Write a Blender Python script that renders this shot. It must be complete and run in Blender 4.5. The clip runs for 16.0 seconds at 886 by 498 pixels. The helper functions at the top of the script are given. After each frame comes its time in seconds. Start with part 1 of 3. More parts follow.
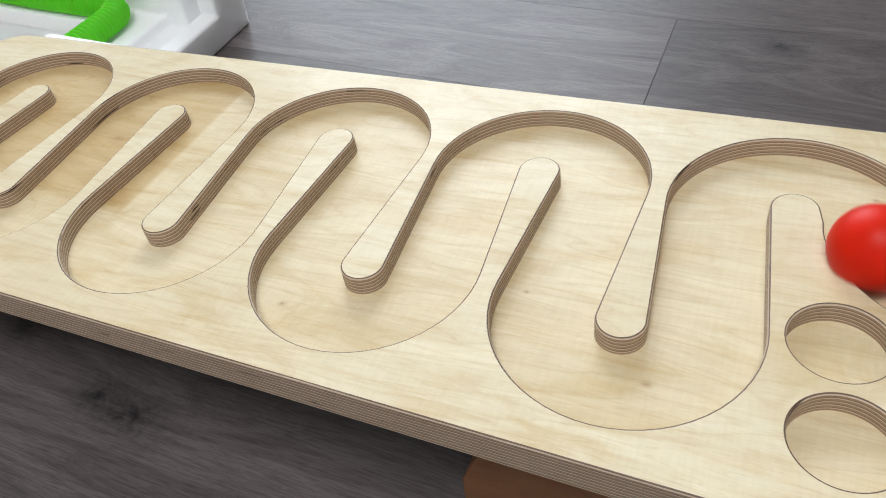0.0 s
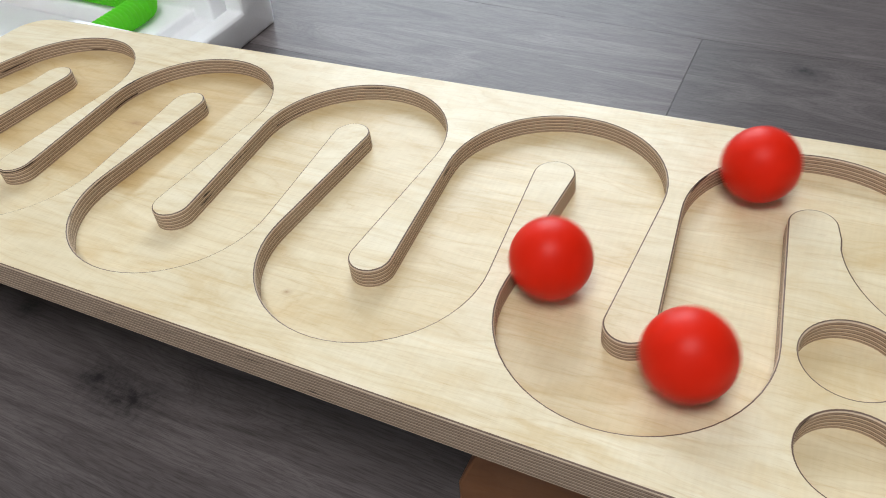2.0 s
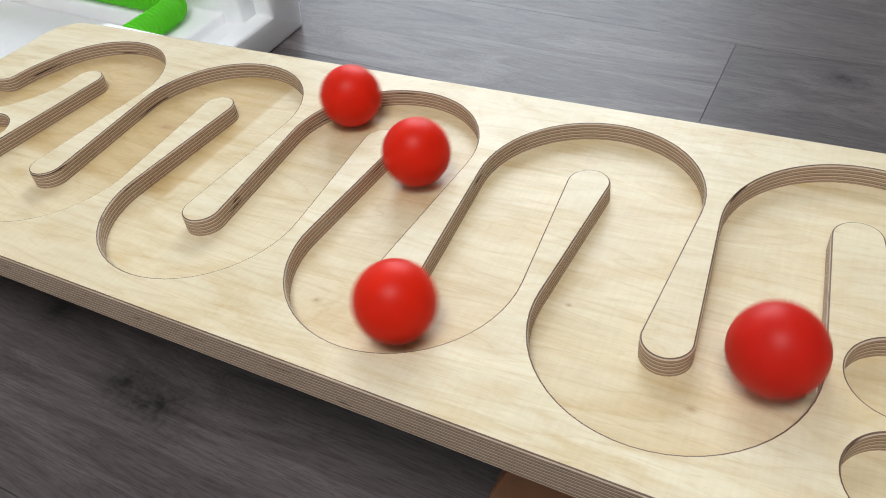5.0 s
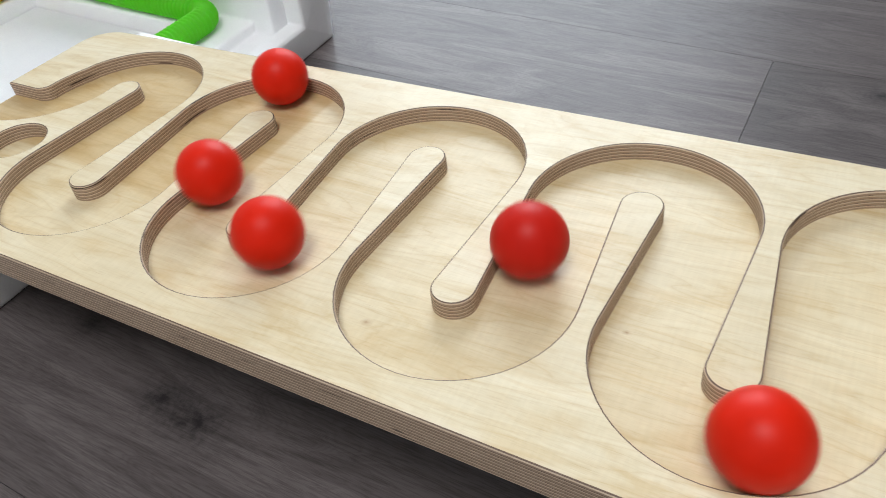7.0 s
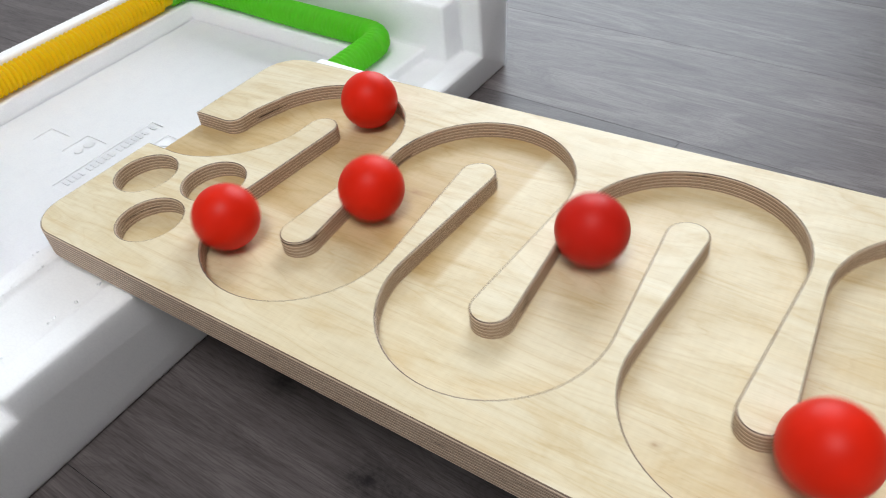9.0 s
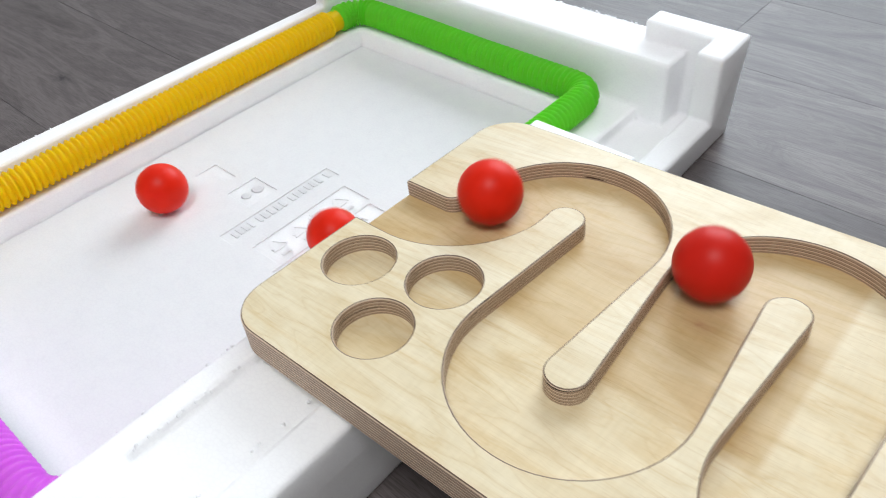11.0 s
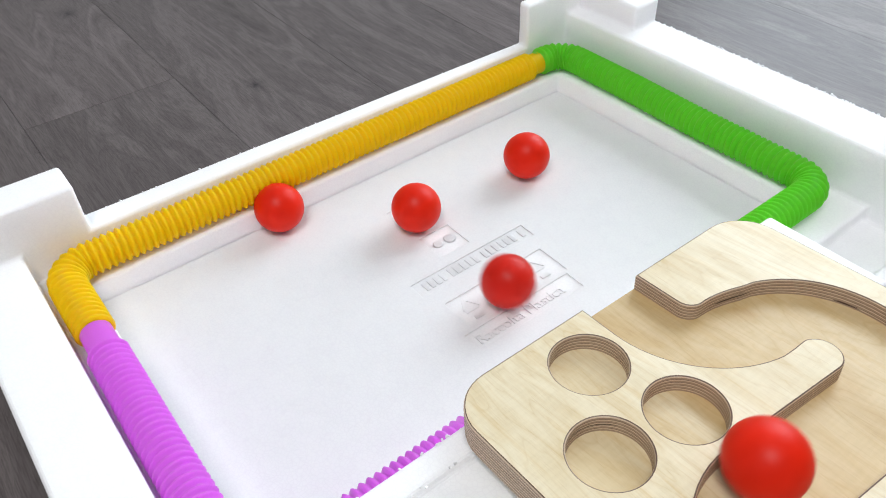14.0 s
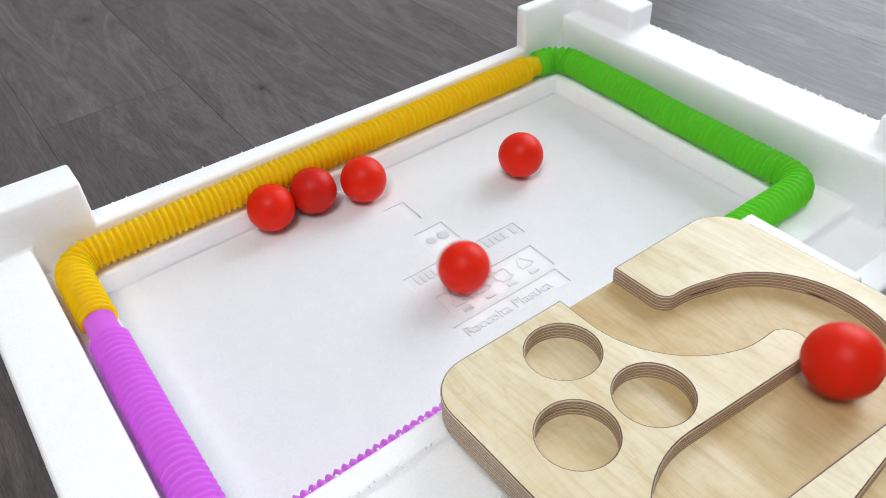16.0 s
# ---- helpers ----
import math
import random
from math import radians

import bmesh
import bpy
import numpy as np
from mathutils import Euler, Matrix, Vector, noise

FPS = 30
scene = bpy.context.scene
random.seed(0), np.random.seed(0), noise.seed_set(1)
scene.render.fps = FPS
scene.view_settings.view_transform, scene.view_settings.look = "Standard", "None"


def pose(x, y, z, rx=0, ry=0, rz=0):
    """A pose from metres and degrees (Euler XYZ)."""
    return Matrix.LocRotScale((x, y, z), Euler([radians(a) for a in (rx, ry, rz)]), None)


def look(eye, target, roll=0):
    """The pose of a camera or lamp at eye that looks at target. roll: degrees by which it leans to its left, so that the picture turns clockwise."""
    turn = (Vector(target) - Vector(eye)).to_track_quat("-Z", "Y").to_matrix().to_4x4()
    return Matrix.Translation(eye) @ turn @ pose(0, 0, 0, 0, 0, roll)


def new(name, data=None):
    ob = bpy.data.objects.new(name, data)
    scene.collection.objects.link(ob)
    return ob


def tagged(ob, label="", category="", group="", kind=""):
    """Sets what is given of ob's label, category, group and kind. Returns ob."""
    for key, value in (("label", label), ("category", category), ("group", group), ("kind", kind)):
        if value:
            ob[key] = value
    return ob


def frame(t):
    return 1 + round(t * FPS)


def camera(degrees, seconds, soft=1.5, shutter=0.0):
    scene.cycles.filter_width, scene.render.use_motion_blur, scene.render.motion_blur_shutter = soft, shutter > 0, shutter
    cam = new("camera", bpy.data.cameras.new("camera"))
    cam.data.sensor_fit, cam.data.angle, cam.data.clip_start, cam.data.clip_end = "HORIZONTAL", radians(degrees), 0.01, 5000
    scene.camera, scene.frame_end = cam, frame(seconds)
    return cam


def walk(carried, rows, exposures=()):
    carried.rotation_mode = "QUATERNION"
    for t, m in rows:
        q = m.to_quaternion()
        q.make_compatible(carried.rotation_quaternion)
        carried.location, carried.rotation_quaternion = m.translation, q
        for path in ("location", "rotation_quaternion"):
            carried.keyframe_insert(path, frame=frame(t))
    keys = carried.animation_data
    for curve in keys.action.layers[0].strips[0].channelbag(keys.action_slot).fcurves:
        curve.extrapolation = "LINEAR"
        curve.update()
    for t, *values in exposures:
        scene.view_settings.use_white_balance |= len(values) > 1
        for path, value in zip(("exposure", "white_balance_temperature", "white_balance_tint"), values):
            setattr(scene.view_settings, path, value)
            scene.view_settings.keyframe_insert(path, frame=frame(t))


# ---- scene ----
cam = camera(60.11, 16.0, soft=1.0, shutter=0.5)
ROWS = [
    (0, 0.0310, -0.2416, 0.4449, 44.82, 5.05, 22.80),
    (0.5, 0.0271, -0.2427, 0.4464, 44.98, 4.94, 23.23),
    (1, 0.0295, -0.2418, 0.4438, 45.09, 4.91, 23.72),
    (1.5, 0.0301, -0.2423, 0.4440, 45.77, 4.27, 24.51),
    (2, 0.0341, -0.2453, 0.4318, 46.42, 3.40, 25.79),
    (2.5, 0.0379, -0.2421, 0.4295, 46.78, 4.01, 26.07),
    (3, 0.0369, -0.2411, 0.4270, 46.87, 4.04, 26.38),
    (3.5, 0.0344, -0.2410, 0.4260, 46.65, 4.10, 26.41),
    (4, 0.0299, -0.2409, 0.4273, 46.64, 4.06, 26.78),
    (6.5, 0.0099, -0.2423, 0.4322, 47.02, 3.92, 27.84),
    (7, -0.0034, -0.2418, 0.4330, 47.19, 3.79, 28.33),
    (7.5, -0.0225, -0.2424, 0.4360, 47.18, 3.90, 29.53),
    (8, -0.0504, -0.2407, 0.4430, 47.27, 3.94, 30.69),
    (8.5, -0.0942, -0.2396, 0.4489, 47.59, 3.65, 32.42),
    (9, -0.1425, -0.2340, 0.4386, 47.54, 4.47, 34.18),
    (9.5, -0.1871, -0.2250, 0.4391, 47.61, 3.64, 35.98),
    (10, -0.2368, -0.2203, 0.4395, 48.16, 3.35, 38.33),
    (12.5, -0.4104, -0.2003, 0.4280, 47.71, 2.85, 46.64),
    (13, -0.4302, -0.2122, 0.4346, 48.38, 1.83, 50.11),
    (13.5, -0.4342, -0.2235, 0.4485, 47.99, 1.16, 51.58),
    (14, -0.4284, -0.2310, 0.4647, 48.34, 1.71, 51.96),
    (14.5, -0.4147, -0.2345, 0.4712, 48.54, 2.42, 52.21),
    (15, -0.3969, -0.2334, 0.4782, 48.94, 2.61, 52.39),
    (15.5, -0.3931, -0.2316, 0.4759, 49.05, 2.74, 52.57),
    (16, -0.3957, -0.2245, 0.4697, 48.93, 2.50, 53.28),
]
walk(cam, [(t, pose(x, y, z, rx, ry, rz)) for t, x, y, z, rx, ry, rz in ROWS], [(0, -0.02), (10, -0.03), (12.5, 0.10), (13.5, 0.06), (14.5, 0.0), (16, -0.03)])
BOARD = pose(-0.0069, 0.0015, 0.1377, -0.632, -2.877, 0.000)  # the board leans on the foam box: its own x runs along it, its top is z = 0

from mathutils import geometry

# ---- light ----
world = bpy.data.worlds.new("world")
scene.world = world
world.use_nodes = True
sky = world.node_tree.nodes.new("ShaderNodeTexSky")
sky.sky_type = "NISHITA"
sky.sun_disc = False
sky.sun_elevation, sky.sun_rotation = radians(38), radians(30)
world.node_tree.links.new(sky.outputs[0], world.node_tree.nodes["Background"].inputs[0])
world.node_tree.nodes["Background"].inputs[1].default_value = 0.1


def window_light(name, at, target, wide, high, watts, colour):
    lamp = bpy.data.lights.new(name, "AREA")
    lamp.shape, lamp.size, lamp.size_y, lamp.energy, lamp.color = "RECTANGLE", wide, high, watts, colour
    ob = new(name, lamp)
    ob.matrix_world = look(at, target)
    return ob


window_light("window_light", (-1.4, 2.62, 1.62), (-1.4, 0.0, 1.4), 2.0, 1.7, 88, (0.84, 0.93, 1.0))
window_light("ceiling_lamp_light", (0.0, -0.85, 2.53), (0.0, -0.85, 0.0), 0.9, 0.9, 45, (0.97, 0.98, 1.0))


# ---- materials ----
def nodes_of(name, rough=0.5, colour=(0.5, 0.5, 0.5)):
    mat = bpy.data.materials.new(name)
    mat.use_nodes = True
    n, l = mat.node_tree.nodes, mat.node_tree.links
    p = n["Principled BSDF"]
    p.inputs["Base Color"].default_value = (*colour, 1)
    p.inputs["Roughness"].default_value = rough
    return mat, n, l, p


def add(n, kind, **values):
    node = n.new(kind)
    for key, value in values.items():
        node.inputs[key].default_value = value
    return node


def ramp(n, stops):
    r = n.new("ShaderNodeValToRGB")
    e = r.color_ramp.elements
    while len(e) < len(stops):
        e.new(0.5)
    for item, (at, c) in zip(e, stops):
        item.position, item.color = at, (*c, 1)
    return r


def mapped(n, l, scale, shift=(0, 0, 0), turn=(0, 0, 0), random_shift=0.0):
    tc = n.new("ShaderNodeTexCoord")
    mp = n.new("ShaderNodeMapping")
    mp.inputs["Scale"].default_value, mp.inputs["Location"].default_value, mp.inputs["Rotation"].default_value = scale, shift, turn
    if random_shift:
        info, mul, av = n.new("ShaderNodeObjectInfo"), n.new("ShaderNodeMath"), n.new("ShaderNodeVectorMath")
        mul.operation, mul.inputs[1].default_value = "MULTIPLY", random_shift
        l.new(info.outputs["Random"], mul.inputs[0])
        l.new(tc.outputs["Object"], av.inputs[0])
        l.new(mul.outputs[0], av.inputs[1])
        l.new(av.outputs[0], mp.inputs[0])
    else:
        l.new(tc.outputs["Object"], mp.inputs[0])
    return mp


def mix(n, l, a, b, fac, mode="MIX"):
    m = n.new("ShaderNodeMix")
    m.data_type, m.blend_type = "RGBA", mode
    for sock, v in ((m.inputs[0], fac), (m.inputs[6], a), (m.inputs[7], b)):
        if isinstance(v, (int, float)):
            sock.default_value = v
        elif isinstance(v, tuple):
            sock.default_value = (*v, 1)
        else:
            l.new(v, sock)
    return m.outputs[2]


def bump(n, l, p, height, strength, distance):
    b = n.new("ShaderNodeBump")
    b.inputs["Strength"].default_value, b.inputs["Distance"].default_value = strength, distance
    l.new(height, b.inputs["Height"])
    l.new(b.outputs[0], p.inputs["Normal"])


def knots(n, l, c, colour, marks, space):
    """Dark knots with a ragged rim at fixed places (x, y, radius), longer along the grain."""
    source = n.new("ShaderNodeNewGeometry") if space == "Position" else n.new("ShaderNodeTexCoord")
    warp = add(n, "ShaderNodeTexNoise", Scale=130.0, Detail=8.0, Roughness=0.72)
    l.new(source.outputs[space], warp.inputs["Vector"])
    for x, y, r in marks:
        mp = n.new("ShaderNodeMapping")
        mp.inputs["Location"].default_value = (-x / (1.5 * r), -y / r, 0)
        mp.inputs["Scale"].default_value = (1 / (1.5 * r), 1 / r, 0)
        l.new(source.outputs[space], mp.inputs[0])
        ln = n.new("ShaderNodeVectorMath")
        ln.operation = "LENGTH"
        l.new(mp.outputs[0], ln.inputs[0])
        ad = n.new("ShaderNodeMath")
        ad.operation, ad.inputs[1].default_value = "MULTIPLY_ADD", 1.6
        l.new(warp.outputs[0], ad.inputs[0])
        l.new(ln.outputs["Value"], ad.inputs[2])
        k = ramp(n, [(0.0, (1, 1, 1)), (0.38, (0.92, 0.92, 0.92)), (0.50, (0.55, 0.55, 0.55)), (0.64, (0.25, 0.25, 0.25)), (0.90, (0, 0, 0))])
        half = n.new("ShaderNodeMath")
        half.operation, half.inputs[1].default_value = "MULTIPLY", 0.5
        l.new(ad.outputs[0], half.inputs[0])
        l.new(half.outputs[0], k.inputs[0])
        c = mix(n, l, c, colour, k.outputs[0])
    return c


def birch_face(name, shift, light, dark, marks=(), splice=False):
    """Sanded birch veneer: broad cathedral figure, fine pores along x, short ripples across, a few knots."""
    mat, n, l, p = nodes_of(name, 0.42)
    warp = add(n, "ShaderNodeTexNoise", Scale=1.0, Detail=3.0)
    l.new(mapped(n, l, (3.5, 9, 5), shift).outputs[0], warp.inputs["Vector"])
    wide = add(n, "ShaderNodeTexNoise", Scale=1.0, Detail=2.5, Roughness=0.45, Distortion=2.2)
    l.new(mapped(n, l, (3.2, 17, 10), shift).outputs[0], wide.inputs["Vector"])
    fine = add(n, "ShaderNodeTexNoise", Scale=1.0, Detail=5.0, Roughness=0.7)
    l.new(mapped(n, l, (60, 1100, 200), shift).outputs[0], fine.inputs["Vector"])
    ripple = add(n, "ShaderNodeTexNoise", Scale=1.0, Detail=2.0)
    l.new(mapped(n, l, (420, 60, 60), shift).outputs[0], ripple.inputs["Vector"])
    figure = ramp(n, [(0.34, dark), (0.44, light), (0.50, tuple(0.35 * a + 0.65 * b for a, b in zip(light, dark))), (0.54, light), (0.63, tuple(1.06 * a for a in light)), (0.70, dark)])
    l.new(wide.outputs[0], figure.inputs[0])
    c = mix(n, l, light, figure.outputs[0], 0.45)
    tone = ramp(n, [(0.3, (0.87, 0.82, 0.73)), (0.7, (1.0, 1.0, 1.0))])
    l.new(warp.outputs[0], tone.inputs[0])
    c = mix(n, l, c, tone.outputs[0], 1.0, "MULTIPLY")
    pores = ramp(n, [(0.34, (0.84, 0.78, 0.70)), (0.50, (1.0, 1.0, 1.0))])
    l.new(fine.outputs[0], pores.inputs[0])
    c = mix(n, l, c, pores.outputs[0], 0.42, "MULTIPLY")
    # growth rings, cut at a shallow angle: thin uneven contours
    rings = n.new("ShaderNodeMath")
    rings.operation, rings.inputs[1].default_value = "MULTIPLY", 10.0
    l.new(wide.outputs[0], rings.inputs[0])
    turn = n.new("ShaderNodeMath")
    turn.operation = "FRACT"
    l.new(rings.outputs[0], turn.inputs[0])
    contour = ramp(n, [(0.0, (0.90, 0.84, 0.74)), (0.10, (0.97, 0.95, 0.91)), (0.45, (1.0, 1.0, 1.0)), (0.93, (1.0, 1.0, 1.0)), (1.0, (0.90, 0.84, 0.74))])
    l.new(turn.outputs[0], contour.inputs[0])
    c = mix(n, l, c, contour.outputs[0], 0.5, "MULTIPLY")
    # tan clouds
    cloud = add(n, "ShaderNodeTexNoise", Scale=1.0, Detail=4.0, Roughness=0.6, Distortion=1.2)
    l.new(mapped(n, l, (11, 26, 12), shift).outputs[0], cloud.inputs["Vector"])
    tan = ramp(n, [(0.36, (0.90, 0.82, 0.67)), (0.48, (0.98, 0.965, 0.92)), (0.62, (1.04, 1.04, 1.03))])
    l.new(cloud.outputs[0], tan.inputs[0])
    c = mix(n, l, c, tan.outputs[0], 0.75, "MULTIPLY")
    # long thin yellow streaks and short dark dashes along the grain
    streak = add(n, "ShaderNodeTexNoise", Scale=1.0, Detail=4.0, Roughness=0.6, Distortion=1.5)
    l.new(mapped(n, l, (5, 70, 40), shift, (0, 0, radians(-5))).outputs[0], streak.inputs["Vector"])
    gold = ramp(n, [(0.33, (0.90, 0.80, 0.62)), (0.46, (1.0, 0.99, 0.97)), (0.60, (1.0, 1.0, 1.0)), (0.70, (0.95, 0.91, 0.83))])
    l.new(streak.outputs[0], gold.inputs[0])
    c = mix(n, l, c, gold.outputs[0], 0.5, "MULTIPLY")
    dash = add(n, "ShaderNodeTexNoise", Scale=1.0, Detail=1.0)
    l.new(mapped(n, l, (55, 1500, 400), shift).outputs[0], dash.inputs["Vector"])
    flecks = ramp(n, [(0.70, (1, 1, 1)), (0.76, (0.74, 0.62, 0.48))])
    l.new(dash.outputs[0], flecks.inputs[0])
    c = mix(n, l, c, flecks.outputs[0], 0.35, "MULTIPLY")
    wave = ramp(n, [(0.35, (0.93, 0.92, 0.90)), (0.65, (1.03, 1.03, 1.03))])
    l.new(ripple.outputs[0], wave.inputs[0])
    c = mix(n, l, c, wave.outputs[0], 0.35, "MULTIPLY")
    if splice:  # two sheets of veneer meet in a slanting seam near the board's upper end
        tc, sep = n.new("ShaderNodeTexCoord"), n.new("ShaderNodeSeparateXYZ")
        l.new(tc.outputs["Object"], sep.inputs[0])
        line = n.new("ShaderNodeMath")
        line.operation, line.inputs[1].default_value = "MULTIPLY_ADD", 0.1
        l.new(sep.outputs["X"], line.inputs[0])
        l.new(sep.outputs["Y"], line.inputs[2])
        side = ramp(n, [(0.4990, (0, 0, 0)), (0.5005, (1, 1, 1))])
        half = n.new("ShaderNodeMath")
        half.operation, half.inputs[1].default_value = "ADD", 0.516
        l.new(line.outputs[0], half.inputs[0])
        l.new(half.outputs[0], side.inputs[0])
        west = ramp(n, [(0.148, (1, 1, 1)), (0.152, (0, 0, 0))])
        shiftx = n.new("ShaderNodeMath")
        shiftx.operation, shiftx.inputs[1].default_value = "ADD", 0.5
        l.new(sep.outputs["X"], shiftx.inputs[0])
        l.new(shiftx.outputs[0], west.inputs[0])
        both = mix(n, l, side.outputs[0], west.outputs[0], 1.0, "MULTIPLY")
        c = mix(n, l, c, mix(n, l, c, (0.82, 0.72, 0.57), 1.0, "MULTIPLY"), both)
    c = knots(n, l, c, (0.40, 0.23, 0.11), marks, "Object")
    l.new(c, p.inputs["Base Color"])
    rr = ramp(n, [(0.3, (0.36, 0.36, 0.36)), (0.7, (0.50, 0.50, 0.50))])
    l.new(fine.outputs[0], rr.inputs[0])
    l.new(rr.outputs[0], p.inputs["Roughness"])
    bump(n, l, p, fine.outputs[0], 0.12, 0.0006)
    return mat


def birch_edge(name):
    """The cut edge of birch plywood: pale and dark plies in turn, 1 mm each, with dark glue lines and a few voids."""
    mat, n, l, p = nodes_of(name, 0.62)
    tc, sep = n.new("ShaderNodeTexCoord"), n.new("ShaderNodeSeparateXYZ")
    wob = add(n, "ShaderNodeTexNoise", Scale=9.0, Detail=2.0)
    l.new(tc.outputs["Object"], wob.inputs["Vector"])
    l.new(tc.outputs["Object"], sep.inputs[0])
    w = n.new("ShaderNodeMath")
    w.operation = "MULTIPLY_ADD"
    w.inputs[1].default_value = 0.0007
    l.new(wob.outputs[0], w.inputs[0])
    l.new(sep.outputs["Z"], w.inputs[2])
    ph = n.new("ShaderNodeMath")
    ph.operation, ph.inputs[1].default_value = "MULTIPLY", 1 / 0.0025
    lift = n.new("ShaderNodeMath")
    lift.operation, lift.inputs[1].default_value = "SUBTRACT", 0.00015
    l.new(w.outputs[0], lift.inputs[0])
    l.new(lift.outputs[0], ph.inputs[0])
    fr = n.new("ShaderNodeMath")
    fr.operation = "FRACT"
    l.new(ph.outputs[0], fr.inputs[0])
    ply = ramp(n, [(0.0, (0.15, 0.095, 0.066)), (0.06, (0.13, 0.074, 0.051)), (0.13, (0.43, 0.315, 0.228)), (0.48, (0.39, 0.283, 0.203)), (0.55, (0.19, 0.115, 0.082)), (0.62, (0.66, 0.53, 0.395)), (0.91, (0.70, 0.57, 0.43)), (0.97, (0.15, 0.095, 0.066))])
    l.new(fr.outputs[0], ply.inputs[0])
    grain = add(n, "ShaderNodeTexNoise", Scale=1.0, Detail=4.0, Roughness=0.7)
    l.new(mapped(n, l, (45, 45, 500)).outputs[0], grain.inputs["Vector"])
    g = ramp(n, [(0.3, (0.86, 0.82, 0.78)), (0.7, (1.08, 1.08, 1.08))])
    l.new(grain.outputs[0], g.inputs[0])
    c = mix(n, l, ply.outputs[0], g.outputs[0], 0.9, "MULTIPLY")
    gap = add(n, "ShaderNodeTexNoise", Scale=1.0, Detail=1.0)
    l.new(mapped(n, l, (26, 26, 420), (3, 1, 0)).outputs[0], gap.inputs["Vector"])
    v = ramp(n, [(0.70, (0, 0, 0)), (0.74, (1, 1, 1))])
    l.new(gap.outputs[0], v.inputs[0])
    c = mix(n, l, c, (0.05, 0.025, 0.015), v.outputs[0])
    l.new(c, p.inputs["Base Color"])
    bump(n, l, p, grain.outputs[0], 0.25, 0.0005)
    return mat


def foam_material(name, depth=0.9, tone=1.0):
    """Expanded polystyrene: white, faint bead cells, dull."""
    mat, n, l, p = nodes_of(name, 0.75, (0.86, 0.87, 0.88))
    cells = n.new("ShaderNodeTexVoronoi")
    cells.feature = "DISTANCE_TO_EDGE"
    cells.inputs["Scale"].default_value = 330
    tc = n.new("ShaderNodeTexCoord")
    l.new(tc.outputs["Object"], cells.inputs["Vector"])
    rough = add(n, "ShaderNodeTexNoise", Scale=60.0, Detail=5.0, Roughness=0.65)
    l.new(tc.outputs["Object"], rough.inputs["Vector"])
    p.inputs["Subsurface Weight"].default_value = depth
    p.inputs["Subsurface Radius"].default_value = (1.0, 1.0, 1.0)
    p.inputs["Subsurface Scale"].default_value = 0.012
    seam = ramp(n, [(0.0, (0.91 * tone, 0.905 * tone, 0.92 * tone)), (0.12, (0.945 * tone, 0.942 * tone, 0.952 * tone))])
    l.new(cells.outputs["Distance"], seam.inputs[0])
    soil = ramp(n, [(0.25, (0.975, 0.975, 0.98)), (0.6, (1, 1, 1))])
    l.new(rough.outputs[0], soil.inputs[0])
    l.new(mix(n, l, seam.outputs[0], soil.outputs[0], 1.0, "MULTIPLY"), p.inputs["Base Color"])
    h = n.new("ShaderNodeMath")
    h.operation = "MULTIPLY_ADD"
    h.inputs[1].default_value = 0.5
    l.new(cells.outputs["Distance"], h.inputs[0])
    l.new(rough.outputs[0], h.inputs[2])
    bump(n, l, p, h.outputs[0], 0.16, 0.0007)
    return mat


def tube_material(name, colour, through_colour):
    """Thin ribbed plastic tube wall, waxy, that lets tinted light through."""
    mat, n, l, p = nodes_of(name, 0.36, colour)
    blot = add(n, "ShaderNodeTexNoise", Scale=40.0, Detail=2.0)
    tone = ramp(n, [(0.3, tuple(0.92 * c for c in colour)), (0.7, colour)])
    l.new(blot.outputs[0], tone.inputs[0])
    l.new(tone.outputs[0], p.inputs["Base Color"])
    p.inputs["Specular IOR Level"].default_value = 0.18
    p.inputs["Subsurface Weight"].default_value = 0.75
    p.inputs["Subsurface Radius"].default_value = tuple(0.3 + 0.7 * c for c in colour)
    p.inputs["Subsurface Scale"].default_value = 0.009
    leak = n.new("ShaderNodeBsdfTranslucent")
    leak.inputs["Color"].default_value = (*through_colour, 1)
    both = n.new("ShaderNodeMixShader")
    both.inputs[0].default_value = 0.33
    l.new(p.outputs[0], both.inputs[1])
    l.new(leak.outputs[0], both.inputs[2])
    l.new(both.outputs[0], n["Material Output"].inputs["Surface"])
    return mat


def ball_material(name, colour):
    mat, n, l, p = nodes_of(name, 0.42, colour)
    dirt = add(n, "ShaderNodeTexNoise", Scale=55.0, Detail=5.0, Roughness=0.6)
    tc = n.new("ShaderNodeTexCoord")
    l.new(tc.outputs["Object"], dirt.inputs["Vector"])
    tone = ramp(n, [(0.3, tuple(0.88 * c for c in colour)), (0.65, colour)])
    l.new(dirt.outputs[0], tone.inputs[0])
    l.new(tone.outputs[0], p.inputs["Base Color"])
    rr = ramp(n, [(0.3, (0.38, 0.38, 0.38)), (0.7, (0.48, 0.48, 0.48))])
    l.new(dirt.outputs[0], rr.inputs[0])
    l.new(rr.outputs[0], p.inputs["Roughness"])
    p.inputs["Specular IOR Level"].default_value = 0.17
    return mat


